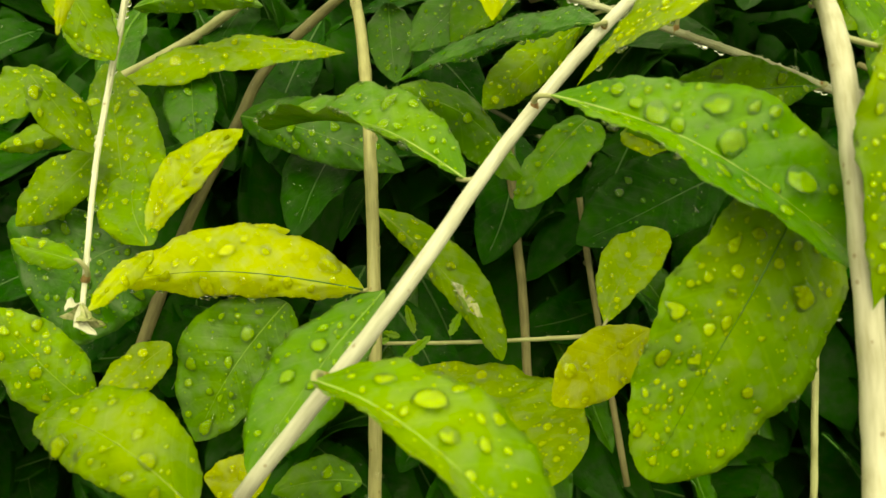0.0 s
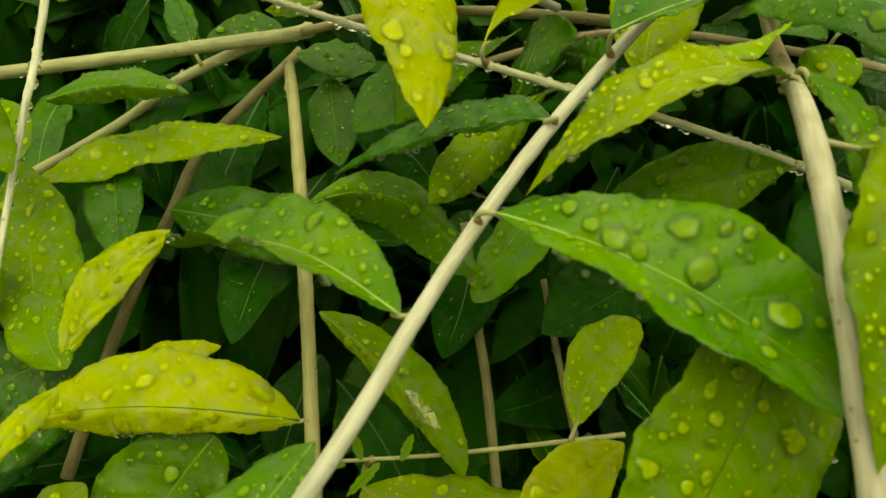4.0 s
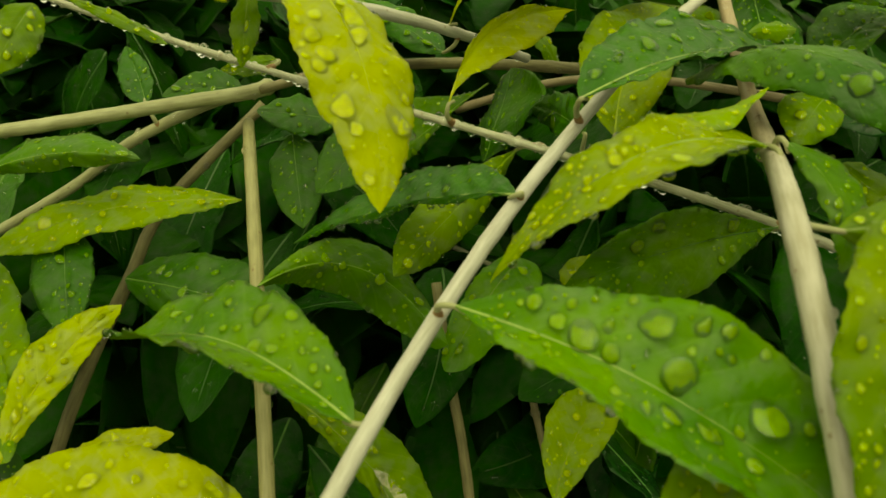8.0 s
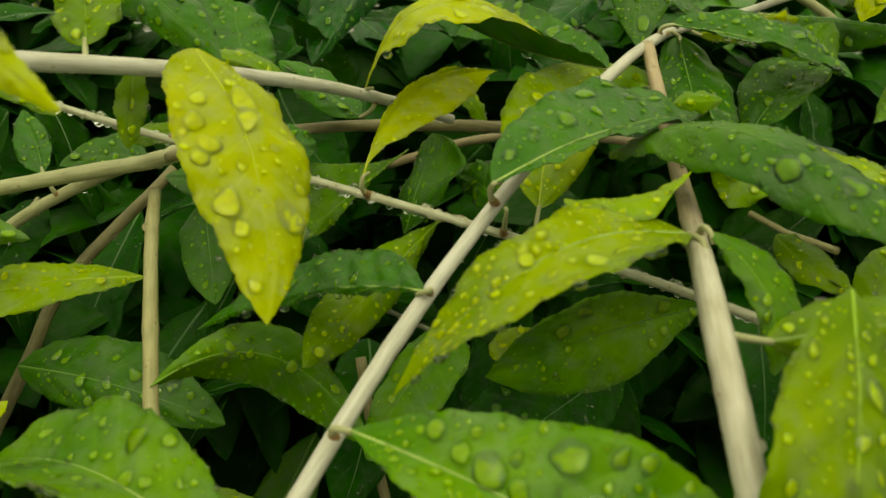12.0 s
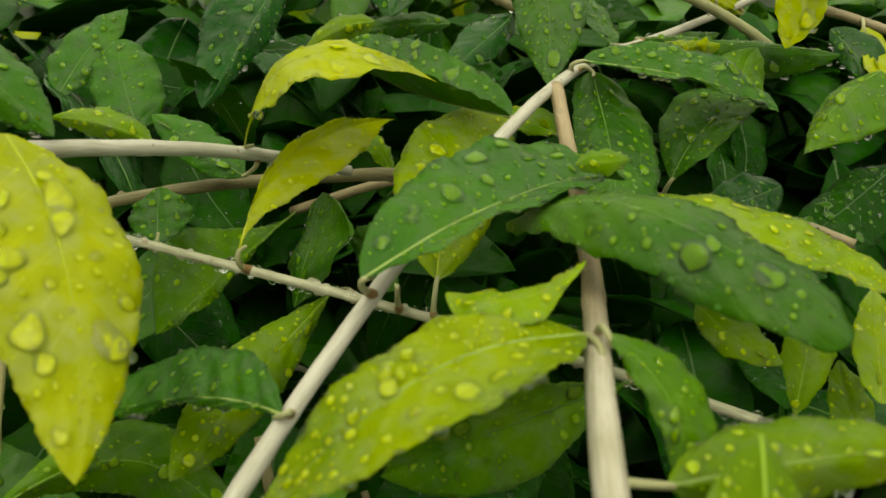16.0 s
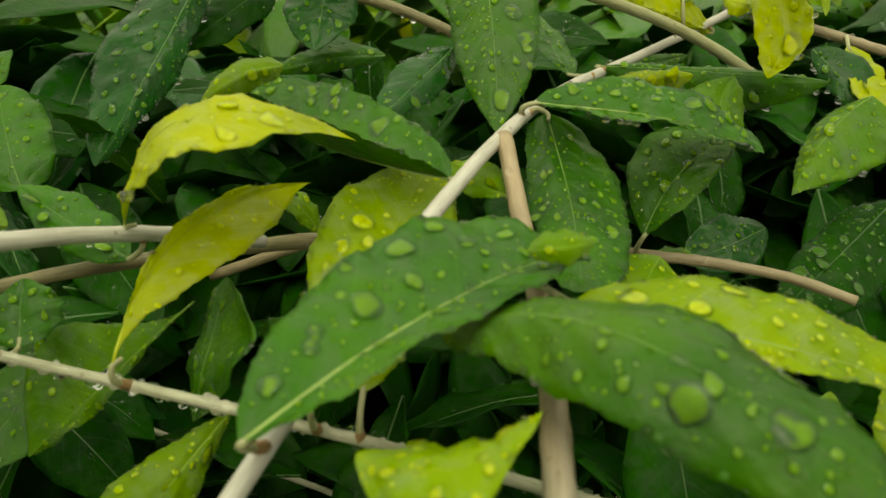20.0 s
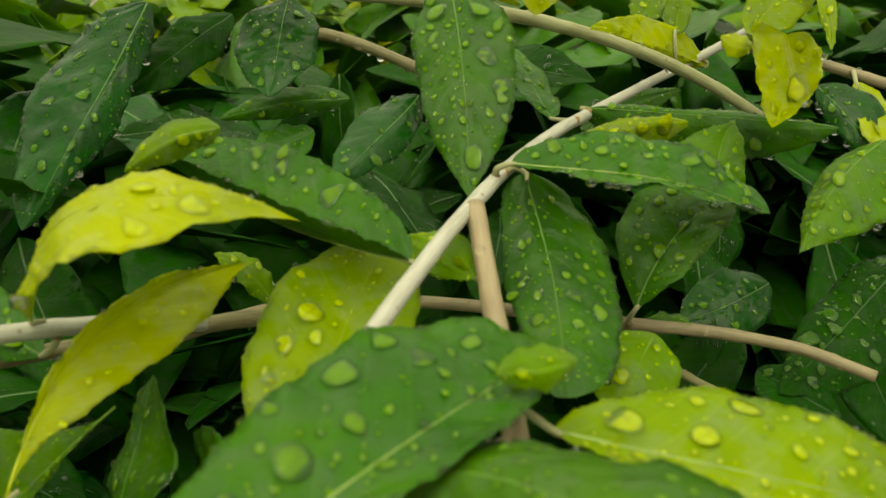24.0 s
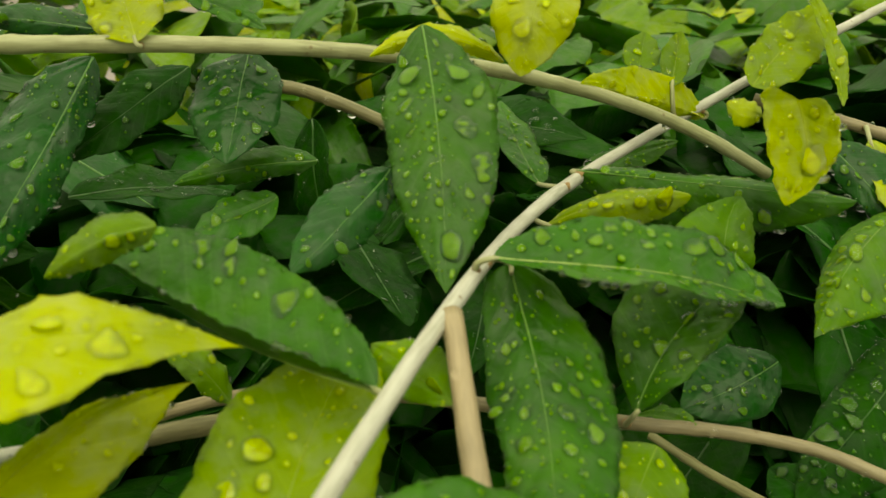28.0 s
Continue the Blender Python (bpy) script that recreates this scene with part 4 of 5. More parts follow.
ob, shape = leaf(budstem_twig, "lime", -0.1113, 0.2497, 0.8042, -37.8, -24.1, 147.3, 23.9, 8.8, 10.8, 0.0, 0.0, -0.1, 2.2, 0.44, wetness=1.00, seed=26, label="lime green leaf covered with rain drops")
ob, shape = leaf(budstem_twig, "lime", -0.0877, 0.2307, 0.8131, 33.3, -31.6, 33.4, 26.4, 5.8, 9.8, 0.0, 0.0, -0.1, 0.1, 0.44, wetness=1.00, seed=27, label="lime green leaf covered with rain drops")
ob, shape = leaf(budstem_twig, "lime", -0.1005, 0.2366, 0.7921, -26.3, -45.3, 120.1, 22.6, 2.5, 6.5, -3.2, -3.2, 1.7, -1.4, 0.44, wetness=1.00, seed=28, label="lime green leaf covered with rain drops")
ob, shape = leaf(budstem_twig, "fresh", -0.0891, 0.2541, 0.8249, 8.7, 48.6, -84.4, 38.4, 8.0, 2.5, -4.3, -4.3, 3.9, -1.5, 0.44, wetness=1.00, seed=29, label="fresh green leaf covered with rain drops")
ob, shape = leaf(brown_twig, "fresh", 0.0490, 0.2575, 0.8034, -39.5, -15.8, 149.4, 39.2, 11.3, 6.1, 2.0, -0.1, 1.9, 1.1, 0.37, taper=0.54, wetness=0.60, seed=30, label="fresh green leaf covered with rain drops")
ob, shape = leaf(brown_twig, "pale", 0.0671, 0.2585, 0.8040, -42.8, 5.9, -179.1, 13.0, 8.8, 8.1, -0.0, -0.0, -0.0, 0.1, 0.44, wetness=0.60, seed=31, label="yellow-green leaf covered with rain drops")
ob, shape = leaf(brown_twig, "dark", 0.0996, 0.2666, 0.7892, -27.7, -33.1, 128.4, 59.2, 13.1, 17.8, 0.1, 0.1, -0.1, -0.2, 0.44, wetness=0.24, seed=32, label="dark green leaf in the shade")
ob, shape = leaf(thin_twig, "lime", 0.0446, 0.2468, 0.8354, -42.9, -43.8, 167.3, 49.7, 6.2, 7.3, -3.1, -4.3, -0.1, 0.4, 0.56, taper=0.89, wetness=1.00, seed=33, label="lime green leaf covered with rain drops")
stalk(ob, (0.0490, 0.2381, 0.8369), "pale")
ob, shape = leaf(diagonal_twig, "green", 0.0352, 0.1857, 0.8373, -25.6, -37.5, 59.1, 71.5, 1.5, 10.9, -0.9, -1.0, -0.0, 5.6, 0.49, taper=0.79, wetness=1.35, seed=34, drops=[(0.22, 0.31, 1.5), (0.27, 0.59, 1.4), (0.70, 0.51, 1.0), (0.42, 0.41, 0.9), (0.50, 0.55, 0.9), (0.60, 0.31, 0.8), (0.42, 0.22, 0.8), (0.77, 0.44, 0.7), (0.15, 0.48, 0.8), (0.65, 0.19, 0.7), (0.10, 0.38, 0.7)], beads=7, rib="white", label="green leaf covered with rain drops")
stalk(ob, (0.0363, 0.1887, 0.8357), "green")
ob, shape = leaf(hanging_twig, "fresh", -0.0154, 0.2101, 0.8102, -27.3, 36.5, -92.2, 47.1, 10.2, 3.3, -2.6, -9.8, -2.1, -15.4, 0.63, taper=0.50, wetness=0.80, seed=35, label="fresh green leaf arching in the shade")
ob, shape = leaf(thin_twig, "fresh", 0.1002, 0.2165, 0.8242, -33.2, -55.3, 118.3, 51.0, 10.4, 6.3, -4.4, 9.1, 11.0, 0.3, 0.58, taper=1.05, wetness=0.80, seed=36, rib="groove", label="fresh green leaf in the shade")
stalk(ob, (0.0999, 0.2182, 0.8246), "olive")
ob, shape = leaf(right_twig, "pale", 0.0781, 0.1816, 0.8483, -25.6, -21.3, 114.6, 55.3, 12.6, 6.1, 5.8, 0.9, 10.8, 1.5, 0.40, taper=1.22, wetness=1.70, seed=37, drops=[(-0.60, 0.39, 2.2), (-0.57, 0.31, 1.5), (0.40, 0.51, 1.3), (0.07, 0.62, 1.1), (0.05, 0.69, 0.9), (-0.15, 0.77, 0.8), (-0.45, 0.51, 1.1), (-0.60, 0.59, 0.9), (-0.05, 0.44, 0.8), (-0.18, 0.19, 1.0), (0.75, 0.59, 0.8), (0.82, 0.64, 0.8), (-0.68, 0.65, 0.8), (0.62, 0.44, 1.0), (-0.05, 0.35, 0.8), (0.55, 0.71, 0.7), (-0.18, 0.79, 0.7), (-0.62, 0.72, 0.8), (-0.18, 0.85, 0.7), (0.05, 0.59, 0.6), (-0.10, 0.55, 0.6), (-0.92, 0.52, 0.8), (-0.95, 0.84, 0.6), (-0.85, 0.71, 0.6), (0.52, 0.32, 0.9), (-0.95, 0.81, 0.5), (-0.43, 0.88, 0.6)], beads=8, rib="white", label="yellow-green leaf covered with rain drops")
stalk(ob, (0.0771, 0.1726, 0.8450), "lime")
ob, shape = leaf(right_twig, "pale", 0.0601, 0.1938, 0.8515, 18.2, 17.2, -107.0, 21.7, 9.0, 6.7, -6.0, -1.4, -0.5, 4.4, 0.40, taper=0.85, wetness=1.00, seed=38, label="yellow-green leaf covered with rain drops")
ob, shape = leaf(diagonal_twig, "green", 0.0478, 0.1949, 0.8539, 6.7, 28.9, -50.9, 68.1, 14.8, 6.3, -1.1, 3.8, 6.5, -0.4, 0.56, taper=0.50, wetness=1.00, seed=39, drops=[(-0.77, 0.51, 2.2), (-0.82, 0.62, 1.7), (-0.55, 0.66, 1.8), (-0.40, 0.33, 2.5), (-0.35, 0.45, 1.6), (-0.70, 0.31, 0.9), (-0.55, 0.22, 1.4), (-0.43, 0.19, 1.4), (-0.52, 0.09, 1.7), (-0.28, 0.52, 0.8), (-0.57, 0.79, 1.6), (-0.30, 0.66, 0.8), (-0.60, 0.44, 0.7), (-0.32, 0.28, 0.6), (-0.90, 0.36, 1.1), (-0.18, 0.77, 1.2), (-0.08, 0.42, 0.6), (-0.03, 0.55, 0.9), (-0.05, 0.68, 0.9)], rib="white", label="green leaf covered with rain drops")
stalk(ob, (0.0504, 0.2057, 0.8477), "green")
ob, shape = leaf(diagonal_twig, "lime", 0.0881, 0.2186, 0.8665, 7.9, 38.6, -93.5, 9.8, 4.1, 2.0, -1.9, -1.9, 1.7, 1.1, 0.5, wetness=1.00, seed=40, label="lime green leaf covered with rain drops")
ob, shape = leaf(right_twig, "green", 0.0753, 0.2177, 0.8560, -6.4, 18.2, -144.9, 60.1, 12.5, 7.9, -6.1, -5.2, 12.8, 1.4, 0.58, taper=0.50, wetness=1.00, seed=41, drops=[(0.50, 0.66, 2.5), (0.12, 0.68, 1.4), (0.02, 0.81, 2.6), (0.02, 0.61, 1.1), (0.65, 0.55, 1.0), (0.65, 0.61, 0.6), (0.75, 0.46, 0.8), (0.45, 0.61, 0.9), (0.18, 0.75, 0.7), (0.32, 0.48, 0.8), (-0.32, 0.66, 0.8), (-0.05, 0.88, 0.9), (0.32, 0.55, 0.5), (-0.35, 0.84, 0.6)], label="green leaf covered with rain drops")
ob, shape = leaf(right_twig, "pale", 0.0957, 0.2196, 0.8576, -21.3, 46.2, -122.0, 56.6, 12.8, 5.2, -8.7, 3.8, 5.2, 1.1, 0.50, taper=0.67, wetness=1.70, seed=42, drops=[(-0.47, 0.15, 2.8), (-0.75, 0.42, 2.2), (-0.77, 0.31, 1.1), (-0.30, 0.31, 1.9), (-0.85, 0.58, 1.0), (-0.32, 0.51, 1.1), (-0.72, 0.25, 0.6), (-0.55, 0.46, 0.8), (-0.60, 0.11, 0.6)], rib="white", label="yellow-green leaf covered with rain drops")
stalk(ob, (0.0941, 0.2335, 0.8575), "lime")
ob, shape = leaf(over_twig, "yellow", -0.0040, 0.2099, 0.8747, -42.8, 1.3, -159.8, 55.9, 9.5, 11.8, -3.2, 0.5, 3.0, -4.0, 0.40, taper=0.89, wetness=1.00, seed=43, drops=[(0.52, 0.26, 1.8), (0.67, 0.35, 1.8), (-0.18, 0.18, 1.3), (-0.22, 0.26, 2.6), (-0.10, 0.35, 2.4), (0.57, 0.44, 2.1), (0.72, 0.49, 1.8), (0.02, 0.23, 0.9), (0.85, 0.38, 1.0), (0.90, 0.45, 1.0), (0.27, 0.36, 0.6), (0.50, 0.54, 0.6), (0.57, 0.64, 2.6), (0.50, 0.72, 1.8), (-0.52, 0.69, 3.0), (0.85, 0.29, 1.1), (-0.20, 0.46, 0.6), (0.40, 0.45, 0.6), (0.62, 0.59, 0.7)], label="yellow leaf covered with rain drops")
ob, shape = leaf(over_twig, "yellow", 0.0273, 0.2643, 0.8646, 21.9, 31.1, -89.7, 44.7, 10.5, 14.3, -5.2, 2.5, 18.9, 2.9, 0.47, taper=1.36, wetness=1.00, seed=44, drops=[(0.32, 0.77, 2.5), (-0.20, 0.64, 1.7), (0.65, 0.64, 1.8), (0.65, 0.56, 0.8), (0.27, 0.68, 0.8), (0.10, 0.51, 0.7), (-0.10, 0.72, 0.7), (0.55, 0.48, 0.7), (0.15, 0.59, 0.6), (0.20, 0.82, 0.7), (0.70, 0.44, 0.7)], beads=1, label="yellow leaf covered with rain drops")
stalk(ob, (0.0292, 0.2668, 0.8624), "yellow")
ob, shape = leaf(diagonal_twig, "green", 0.0852, 0.2544, 0.8714, 16.4, -30.7, 36.4, 55.4, 2.5, 13.3, 9.5, 2.2, -0.5, -2.3, 0.56, taper=0.50, wetness=1.35, seed=45, drops=[(0.82, 0.72, 2.0), (0.92, 0.62, 1.6), (0.72, 0.59, 1.7), (0.62, 0.69, 1.4), (0.62, 0.38, 2.6), (0.92, 0.33, 1.1), (0.60, 0.88, 1.5), (0.88, 0.92, 1.1), (0.92, 0.88, 1.0), (0.47, 0.92, 0.8), (0.72, 0.18, 0.7), (0.82, 0.49, 0.8), (0.75, 0.81, 0.8), (0.55, 0.46, 0.7), (0.75, 0.25, 0.6), (0.47, 0.31, 0.6), (0.62, 0.12, 0.5), (0.50, 0.59, 0.7), (0.20, 0.87, 0.8)], beads=2, rib="white", label="green leaf covered with rain drops")
stalk(ob, (0.0856, 0.2497, 0.8709), "green")
ob, shape = leaf(over_twig, "lime", 0.0577, 0.2774, 0.8917, -33.2, -46.2, 111.3, 17.6, 2.2, 5.5, -3.2, -3.2, 2.4, 0.4, 0.44, wetness=1.00, seed=46, label="lime green leaf covered with rain drops")
ob, shape = leaf(thin_twig, "yellow", 0.0264, 0.2424, 0.8466, 32.5, 32.4, -32.1, 50.4, 1.5, 10.0, 1.4, 0.0, 3.4, -7.9, 0.56, taper=1.39, wetness=1.00, seed=47, drops=[(0.35, 0.59, 0.8), (0.65, 0.69, 0.7), (0.55, 0.36, 0.8), (0.42, 0.48, 0.7), (0.90, 0.23, 0.8), (0.27, 0.68, 0.6), (0.65, 0.41, 0.6)], label="yellow leaf covered with rain drops")
stalk(ob, (0.0279, 0.2468, 0.8412), "yellow")
ob, shape = leaf(thin_twig, "pale", 0.0653, 0.2332, 0.8414, 35.8, 14.2, -17.4, 53.6, 13.1, 11.1, 0.6, 1.2, 3.2, -3.0, 0.51, taper=0.68, wetness=1.00, seed=48, drops=[(-0.62, 0.46, 2.0), (-0.28, 0.51, 1.5), (-0.47, 0.59, 2.4), (-0.70, 0.35, 1.5), (-0.18, 0.65, 0.8), (-0.77, 0.59, 0.7), (0.42, 0.49, 0.9), (-0.40, 0.39, 0.7)], label="yellow-green leaf covered with rain drops")
stalk(ob, (0.0644, 0.2317, 0.8336), "pale")
ob, shape = leaf(diagonal_twig, "green", 0.1080, 0.2741, 0.8826, -18.7, 42.9, -105.6, 52.9, 10.3, 5.0, -0.7, 2.8, 4.2, 0.6, 0.53, taper=0.50, wetness=1.35, seed=49, drops=[(-0.65, 0.15, 1.6), (-0.50, 0.31, 1.6), (-0.85, 0.42, 1.3), (-0.52, 0.48, 1.4), (-0.62, 0.65, 2.4), (-0.80, 0.74, 2.0), (-0.80, 0.51, 1.3), (-0.82, 0.84, 1.5), (-0.60, 0.25, 0.9), (-0.40, 0.08, 0.9), (-0.80, 0.56, 0.8), (-0.88, 0.22, 0.8), (-0.45, 0.78, 0.9), (-0.45, 0.91, 1.6), (-0.03, 0.89, 1.3), (-0.35, 0.35, 0.7), (-0.30, 0.19, 0.6), (-0.68, 0.88, 1.0)], beads=13, rib="white", label="green leaf covered with rain drops")
stalk(ob, (0.1062, 0.2782, 0.8788), "green")
ob, shape = leaf(diagonal_twig, "green", 0.1128, 0.2805, 0.8797, -30.5, -4.1, 170.7, 51.7, 11.9, 7.7, -2.5, -2.7, -6.4, -3.4, 0.39, taper=0.50, wetness=1.35, seed=50, drops=[(-0.45, 0.41, 1.6), (-0.70, 0.44, 1.7), (-0.28, 0.49, 1.7), (0.92, 0.46, 1.3), (0.55, 0.59, 1.7), (-0.65, 0.56, 1.7), (-0.20, 0.41, 0.9), (0.40, 0.49, 1.1), (0.15, 0.59, 0.6), (-0.40, 0.09, 1.0), (-0.28, 0.62, 1.3), (0.55, 0.31, 0.6), (-0.45, 0.32, 0.8), (0.72, 0.38, 0.7), (-0.45, 0.55, 0.7), (0.00, 0.33, 0.5), (0.32, 0.16, 0.6), (-0.38, 0.22, 0.5), (-0.77, 0.29, 0.6), (-0.80, 0.49, 0.8)], label="green leaf covered with rain drops")
stalk(ob, (0.1074, 0.2799, 0.8791), "green")
ob, shape = leaf(reddish_twig, "green", 0.1327, 0.2738, 0.8525, 43.6, 28.5, -48.8, 33.8, 12.1, 6.8, -2.0, 1.1, 4.0, -2.7, 0.52, taper=0.82, wetness=1.35, seed=51, label="green leaf rising from the reddish branch")
stalk(ob, (0.1362, 0.2840, 0.8457), "fresh")
ob, shape = leaf(brown_twig, "fresh", 0.1600, 0.2888, 0.8671, 75.2, 7.7, -15.7, 18.9, 10.1, 6.2, 0.1, -1.7, 3.6, -3.2, 0.46, taper=0.75, wetness=0.60, seed=52, label="fresh green leaf covered with rain drops")
ob, shape = leaf(over_twig, "green", 0.1071, 0.3153, 0.9198, -51.3, 4.4, 165.4, 56.7, 11.2, 9.8, -1.0, -2.4, 1.4, -1.2, 0.42, taper=0.97, wetness=1.35, seed=53, drops=[(0.47, 0.21, 2.6), (-0.52, 0.23, 2.3), (0.55, 0.33, 1.7), (-0.50, 0.44, 2.9), (-0.72, 0.58, 2.4), (-0.75, 0.64, 1.3), (-0.15, 0.85, 2.7), (-0.75, 0.32, 1.5), (-0.52, 0.69, 1.1), (-0.88, 0.71, 1.1), (0.60, 0.28, 1.0), (0.20, 0.29, 0.8), (-0.52, 0.15, 1.1), (0.52, 0.44, 1.1), (-0.55, 0.36, 1.0), (0.40, 0.52, 0.7), (0.80, 0.45, 0.7), (-0.92, 0.38, 1.0), (0.27, 0.65, 0.6), (-0.47, 0.94, 0.9), (0.70, 0.59, 0.8)], label="blue-green hanging leaf with large rain drops")
ob, shape = leaf(over_twig, "wet", 0.0410, 0.3540, 0.9164, -54.0, -18.3, 158.1, 63.5, 5.1, 16.4, -4.4, -4.4, 4.0, -2.4, 0.44, wetness=1.35, seed=54, drops=[(0.67, 0.31, 1.7), (0.20, 0.47, 2.0), (0.80, 0.40, 1.2), (0.65, 0.53, 1.8), (-0.03, 0.67, 2.0), (0.30, 0.77, 1.5), (-0.30, 0.54, 1.2), (0.18, 0.23, 1.0), (0.80, 0.13, 1.2), (0.62, 0.71, 1.1), (0.45, 0.65, 0.9), (-0.68, 0.75, 1.0), (0.12, 0.14, 0.9), (0.27, 0.37, 0.9)], beads=7, label="dark wet leaf covered with rain drops")
ob, shape = leaf(over_twig, "wet", 0.0745, 0.3495, 0.9163, -49.7, -4.5, 164.2, 30.1, 9.3, 10.8, -1.6, -1.6, 1.4, -0.2, 0.44, wetness=1.00, seed=55, label="dark wet leaf covered with rain drops")
ob, shape = leaf(brown_twig, "wet", 0.0977, 0.3049, 0.8937, -32.4, -29.9, 146.8, 30.1, 4.7, 7.0, -2.4, -2.4, 1.4, -0.9, 0.44, wetness=0.60, seed=56, label="dark wet leaf covered with rain drops")
ob, shape = leaf(diagonal_twig, "green", 0.1335, 0.3224, 0.8856, 27.7, 10.5, 2.9, 35.7, 4.7, 5.8, -0.8, -0.8, 0.6, -0.7, 0.44, wetness=1.00, seed=57, label="green leaf covered with rain drops")
stalk(ob, (0.1387, 0.3185, 0.8851), "green")
ob, shape = leaf(diagonal_twig, "yellow", 0.1894, 0.3492, 0.8949, 33.8, -64.3, 81.0, 46.8, 1.5, 7.0, -2.6, 1.0, 1.8, 0.3, 0.44, taper=0.70, wetness=1.70, seed=58, label="yellow oval leaf on the top branch")
stalk(ob, (0.1868, 0.3490, 0.8974), "pale")
ob, shape = leaf(over_twig, "yellow", 0.1723, 0.2882, 0.9033, -63.1, -13.5, 160.4, 20.9, 3.8, 10.6, 5.2, 5.9, -1.9, -3.4, 0.28, taper=0.75, wetness=1.00, seed=59, drops=[(-0.28, 0.50, 3.7), (0.57, 0.37, 0.9), (0.45, 0.50, 0.8), (0.38, 0.81, 1.2), (-0.12, 0.80, 0.9), (-0.45, 0.10, 1.3), (0.30, 0.16, 0.8)], beads=3, label="yellow leaf covered with rain drops")
ob, shape = leaf(over_twig, "yellow", 0.1646, 0.2885, 0.9008, 29.8, -41.9, 37.4, 6.7, 2.0, 4.5, -1.6, -1.6, 1.6, -2.1, 0.44, wetness=1.00, seed=60, label="yellow leaf covered with rain drops")
ob, shape = leaf(over_twig, "yellow", 0.1319, 0.3147, 0.9308, -70.0, -10.9, 156.4, 23.4, 8.5, 8.5, 0.1, -2.2, 2.8, -0.3, 0.41, taper=0.79, wetness=1.00, seed=61, label="yellow leaf covered with rain drops")
ob, shape = leaf(diagonal_twig, "green", 0.1433, 0.3258, 0.8873, -8.0, 61.8, -140.7, 57.4, 4.1, 8.9, -7.2, -5.6, 2.7, 0.5, 0.45, taper=0.70, wetness=1.35, seed=62, beads=6, label="green leaf covered with rain drops")
stalk(ob, (0.1444, 0.3242, 0.8861), "green")
ob, shape = leaf(diagonal_twig, "pale", 0.1283, 0.3037, 0.8805, 17.6, 49.8, -98.0, 27.8, 3.9, 4.1, -3.8, -5.2, 2.7, -1.0, 0.48, taper=0.71, wetness=1.35, seed=63, label="yellow-green leaf covered with rain drops")
stalk(ob, (0.1259, 0.3055, 0.8829), "lime")
ob, shape = leaf(over_twig, "fresh", 0.2063, 0.2975, 0.8786, -45.5, -34.5, 140.5, 37.8, 14.8, 3.8, -0.7, -6.7, 1.7, 2.5, 0.32, taper=1.12, wetness=1.35, seed=64, beads=6, label="fresh green leaf covered with rain drops")
ob, shape = leaf(over_twig, "wet", 0.2027, 0.3183, 0.8902, -59.5, 30.4, 173.6, 30.0, 8.4, 4.4, -1.6, -1.6, 3.1, -0.1, 0.44, wetness=1.35, seed=65, beads=6, label="dark wet leaf covered with rain drops")
ob, shape = leaf(rtop_twig, "yellow", 0.2123, 0.3161, 0.8908, -45.0, 0.3, 167.8, 26.7, 6.2, 4.2, 0.0, 0.0, -0.1, -0.8, 0.44, wetness=1.00, seed=66, label="yellow leaf covered with rain drops")
stalk(ob, (0.2178, 0.3246, 0.8923), "yellow")
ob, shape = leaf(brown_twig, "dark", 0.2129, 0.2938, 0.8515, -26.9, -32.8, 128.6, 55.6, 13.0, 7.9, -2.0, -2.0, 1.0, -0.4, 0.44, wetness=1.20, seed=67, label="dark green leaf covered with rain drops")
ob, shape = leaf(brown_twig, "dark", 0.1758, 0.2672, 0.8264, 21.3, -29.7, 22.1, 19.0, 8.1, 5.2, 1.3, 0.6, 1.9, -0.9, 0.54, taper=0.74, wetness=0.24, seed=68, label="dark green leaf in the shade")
ob, shape = leaf(brown_twig, "wet", 0.1836, 0.3054, 0.8439, -21.2, -41.1, 108.8, 26.2, 7.8, 9.4, -1.8, -1.8, 1.8, -1.1, 0.44, wetness=0.60, seed=69, label="dark wet leaf covered with rain drops")
ob, shape = leaf(right_twig, "lime", 0.1334, 0.2670, 0.8496, -44.5, -21.0, 147.7, 19.6, 7.9, 9.0, -1.5, -1.5, 2.2, 0.6, 0.44, wetness=1.00, seed=70, label="lime green leaf covered with rain drops")
ob, shape = leaf(longtop_twig, "yellow", 0.0524, 0.3322, 0.9187, 49.8, -14.3, -0.3, 24.8, 7.9, 7.7, 0.0, 0.0, -0.1, 0.0, 0.44, wetness=1.00, seed=71, label="yellow leaf covered with rain drops")
stalk(ob, (0.0532, 0.3356, 0.9183), "yellow")
ob, shape = leaf(over_twig, "green", 0.0607, 0.3492, 0.9300, -29.5, 40.0, -151.9, 25.4, 2.8, 2.9, -0.0, -0.0, -0.2, -0.6, 0.44, wetness=1.00, seed=72, label="green leaf covered with rain drops")
ob, shape = leaf(over_twig, "yellow", 0.1254, 0.3208, 0.9121, 8.4, -60.7, 81.0, 28.1, 2.0, 4.3, -2.7, -2.7, 3.0, 3.7, 0.44, wetness=1.00, seed=73, label="yellow leaf covered with rain drops")
ob, shape = leaf(right_twig, "lime", 0.0961, 0.2551, 0.8672, 25.1, -56.4, 6.7, 19.2, 3.9, 4.4, 0.3, -5.4, 1.3, 0.4, 0.52, taper=0.92, wetness=1.00, seed=74, label="lime green leaf covered with rain drops")
stalk(ob, (0.0966, 0.2509, 0.8677), "lime")
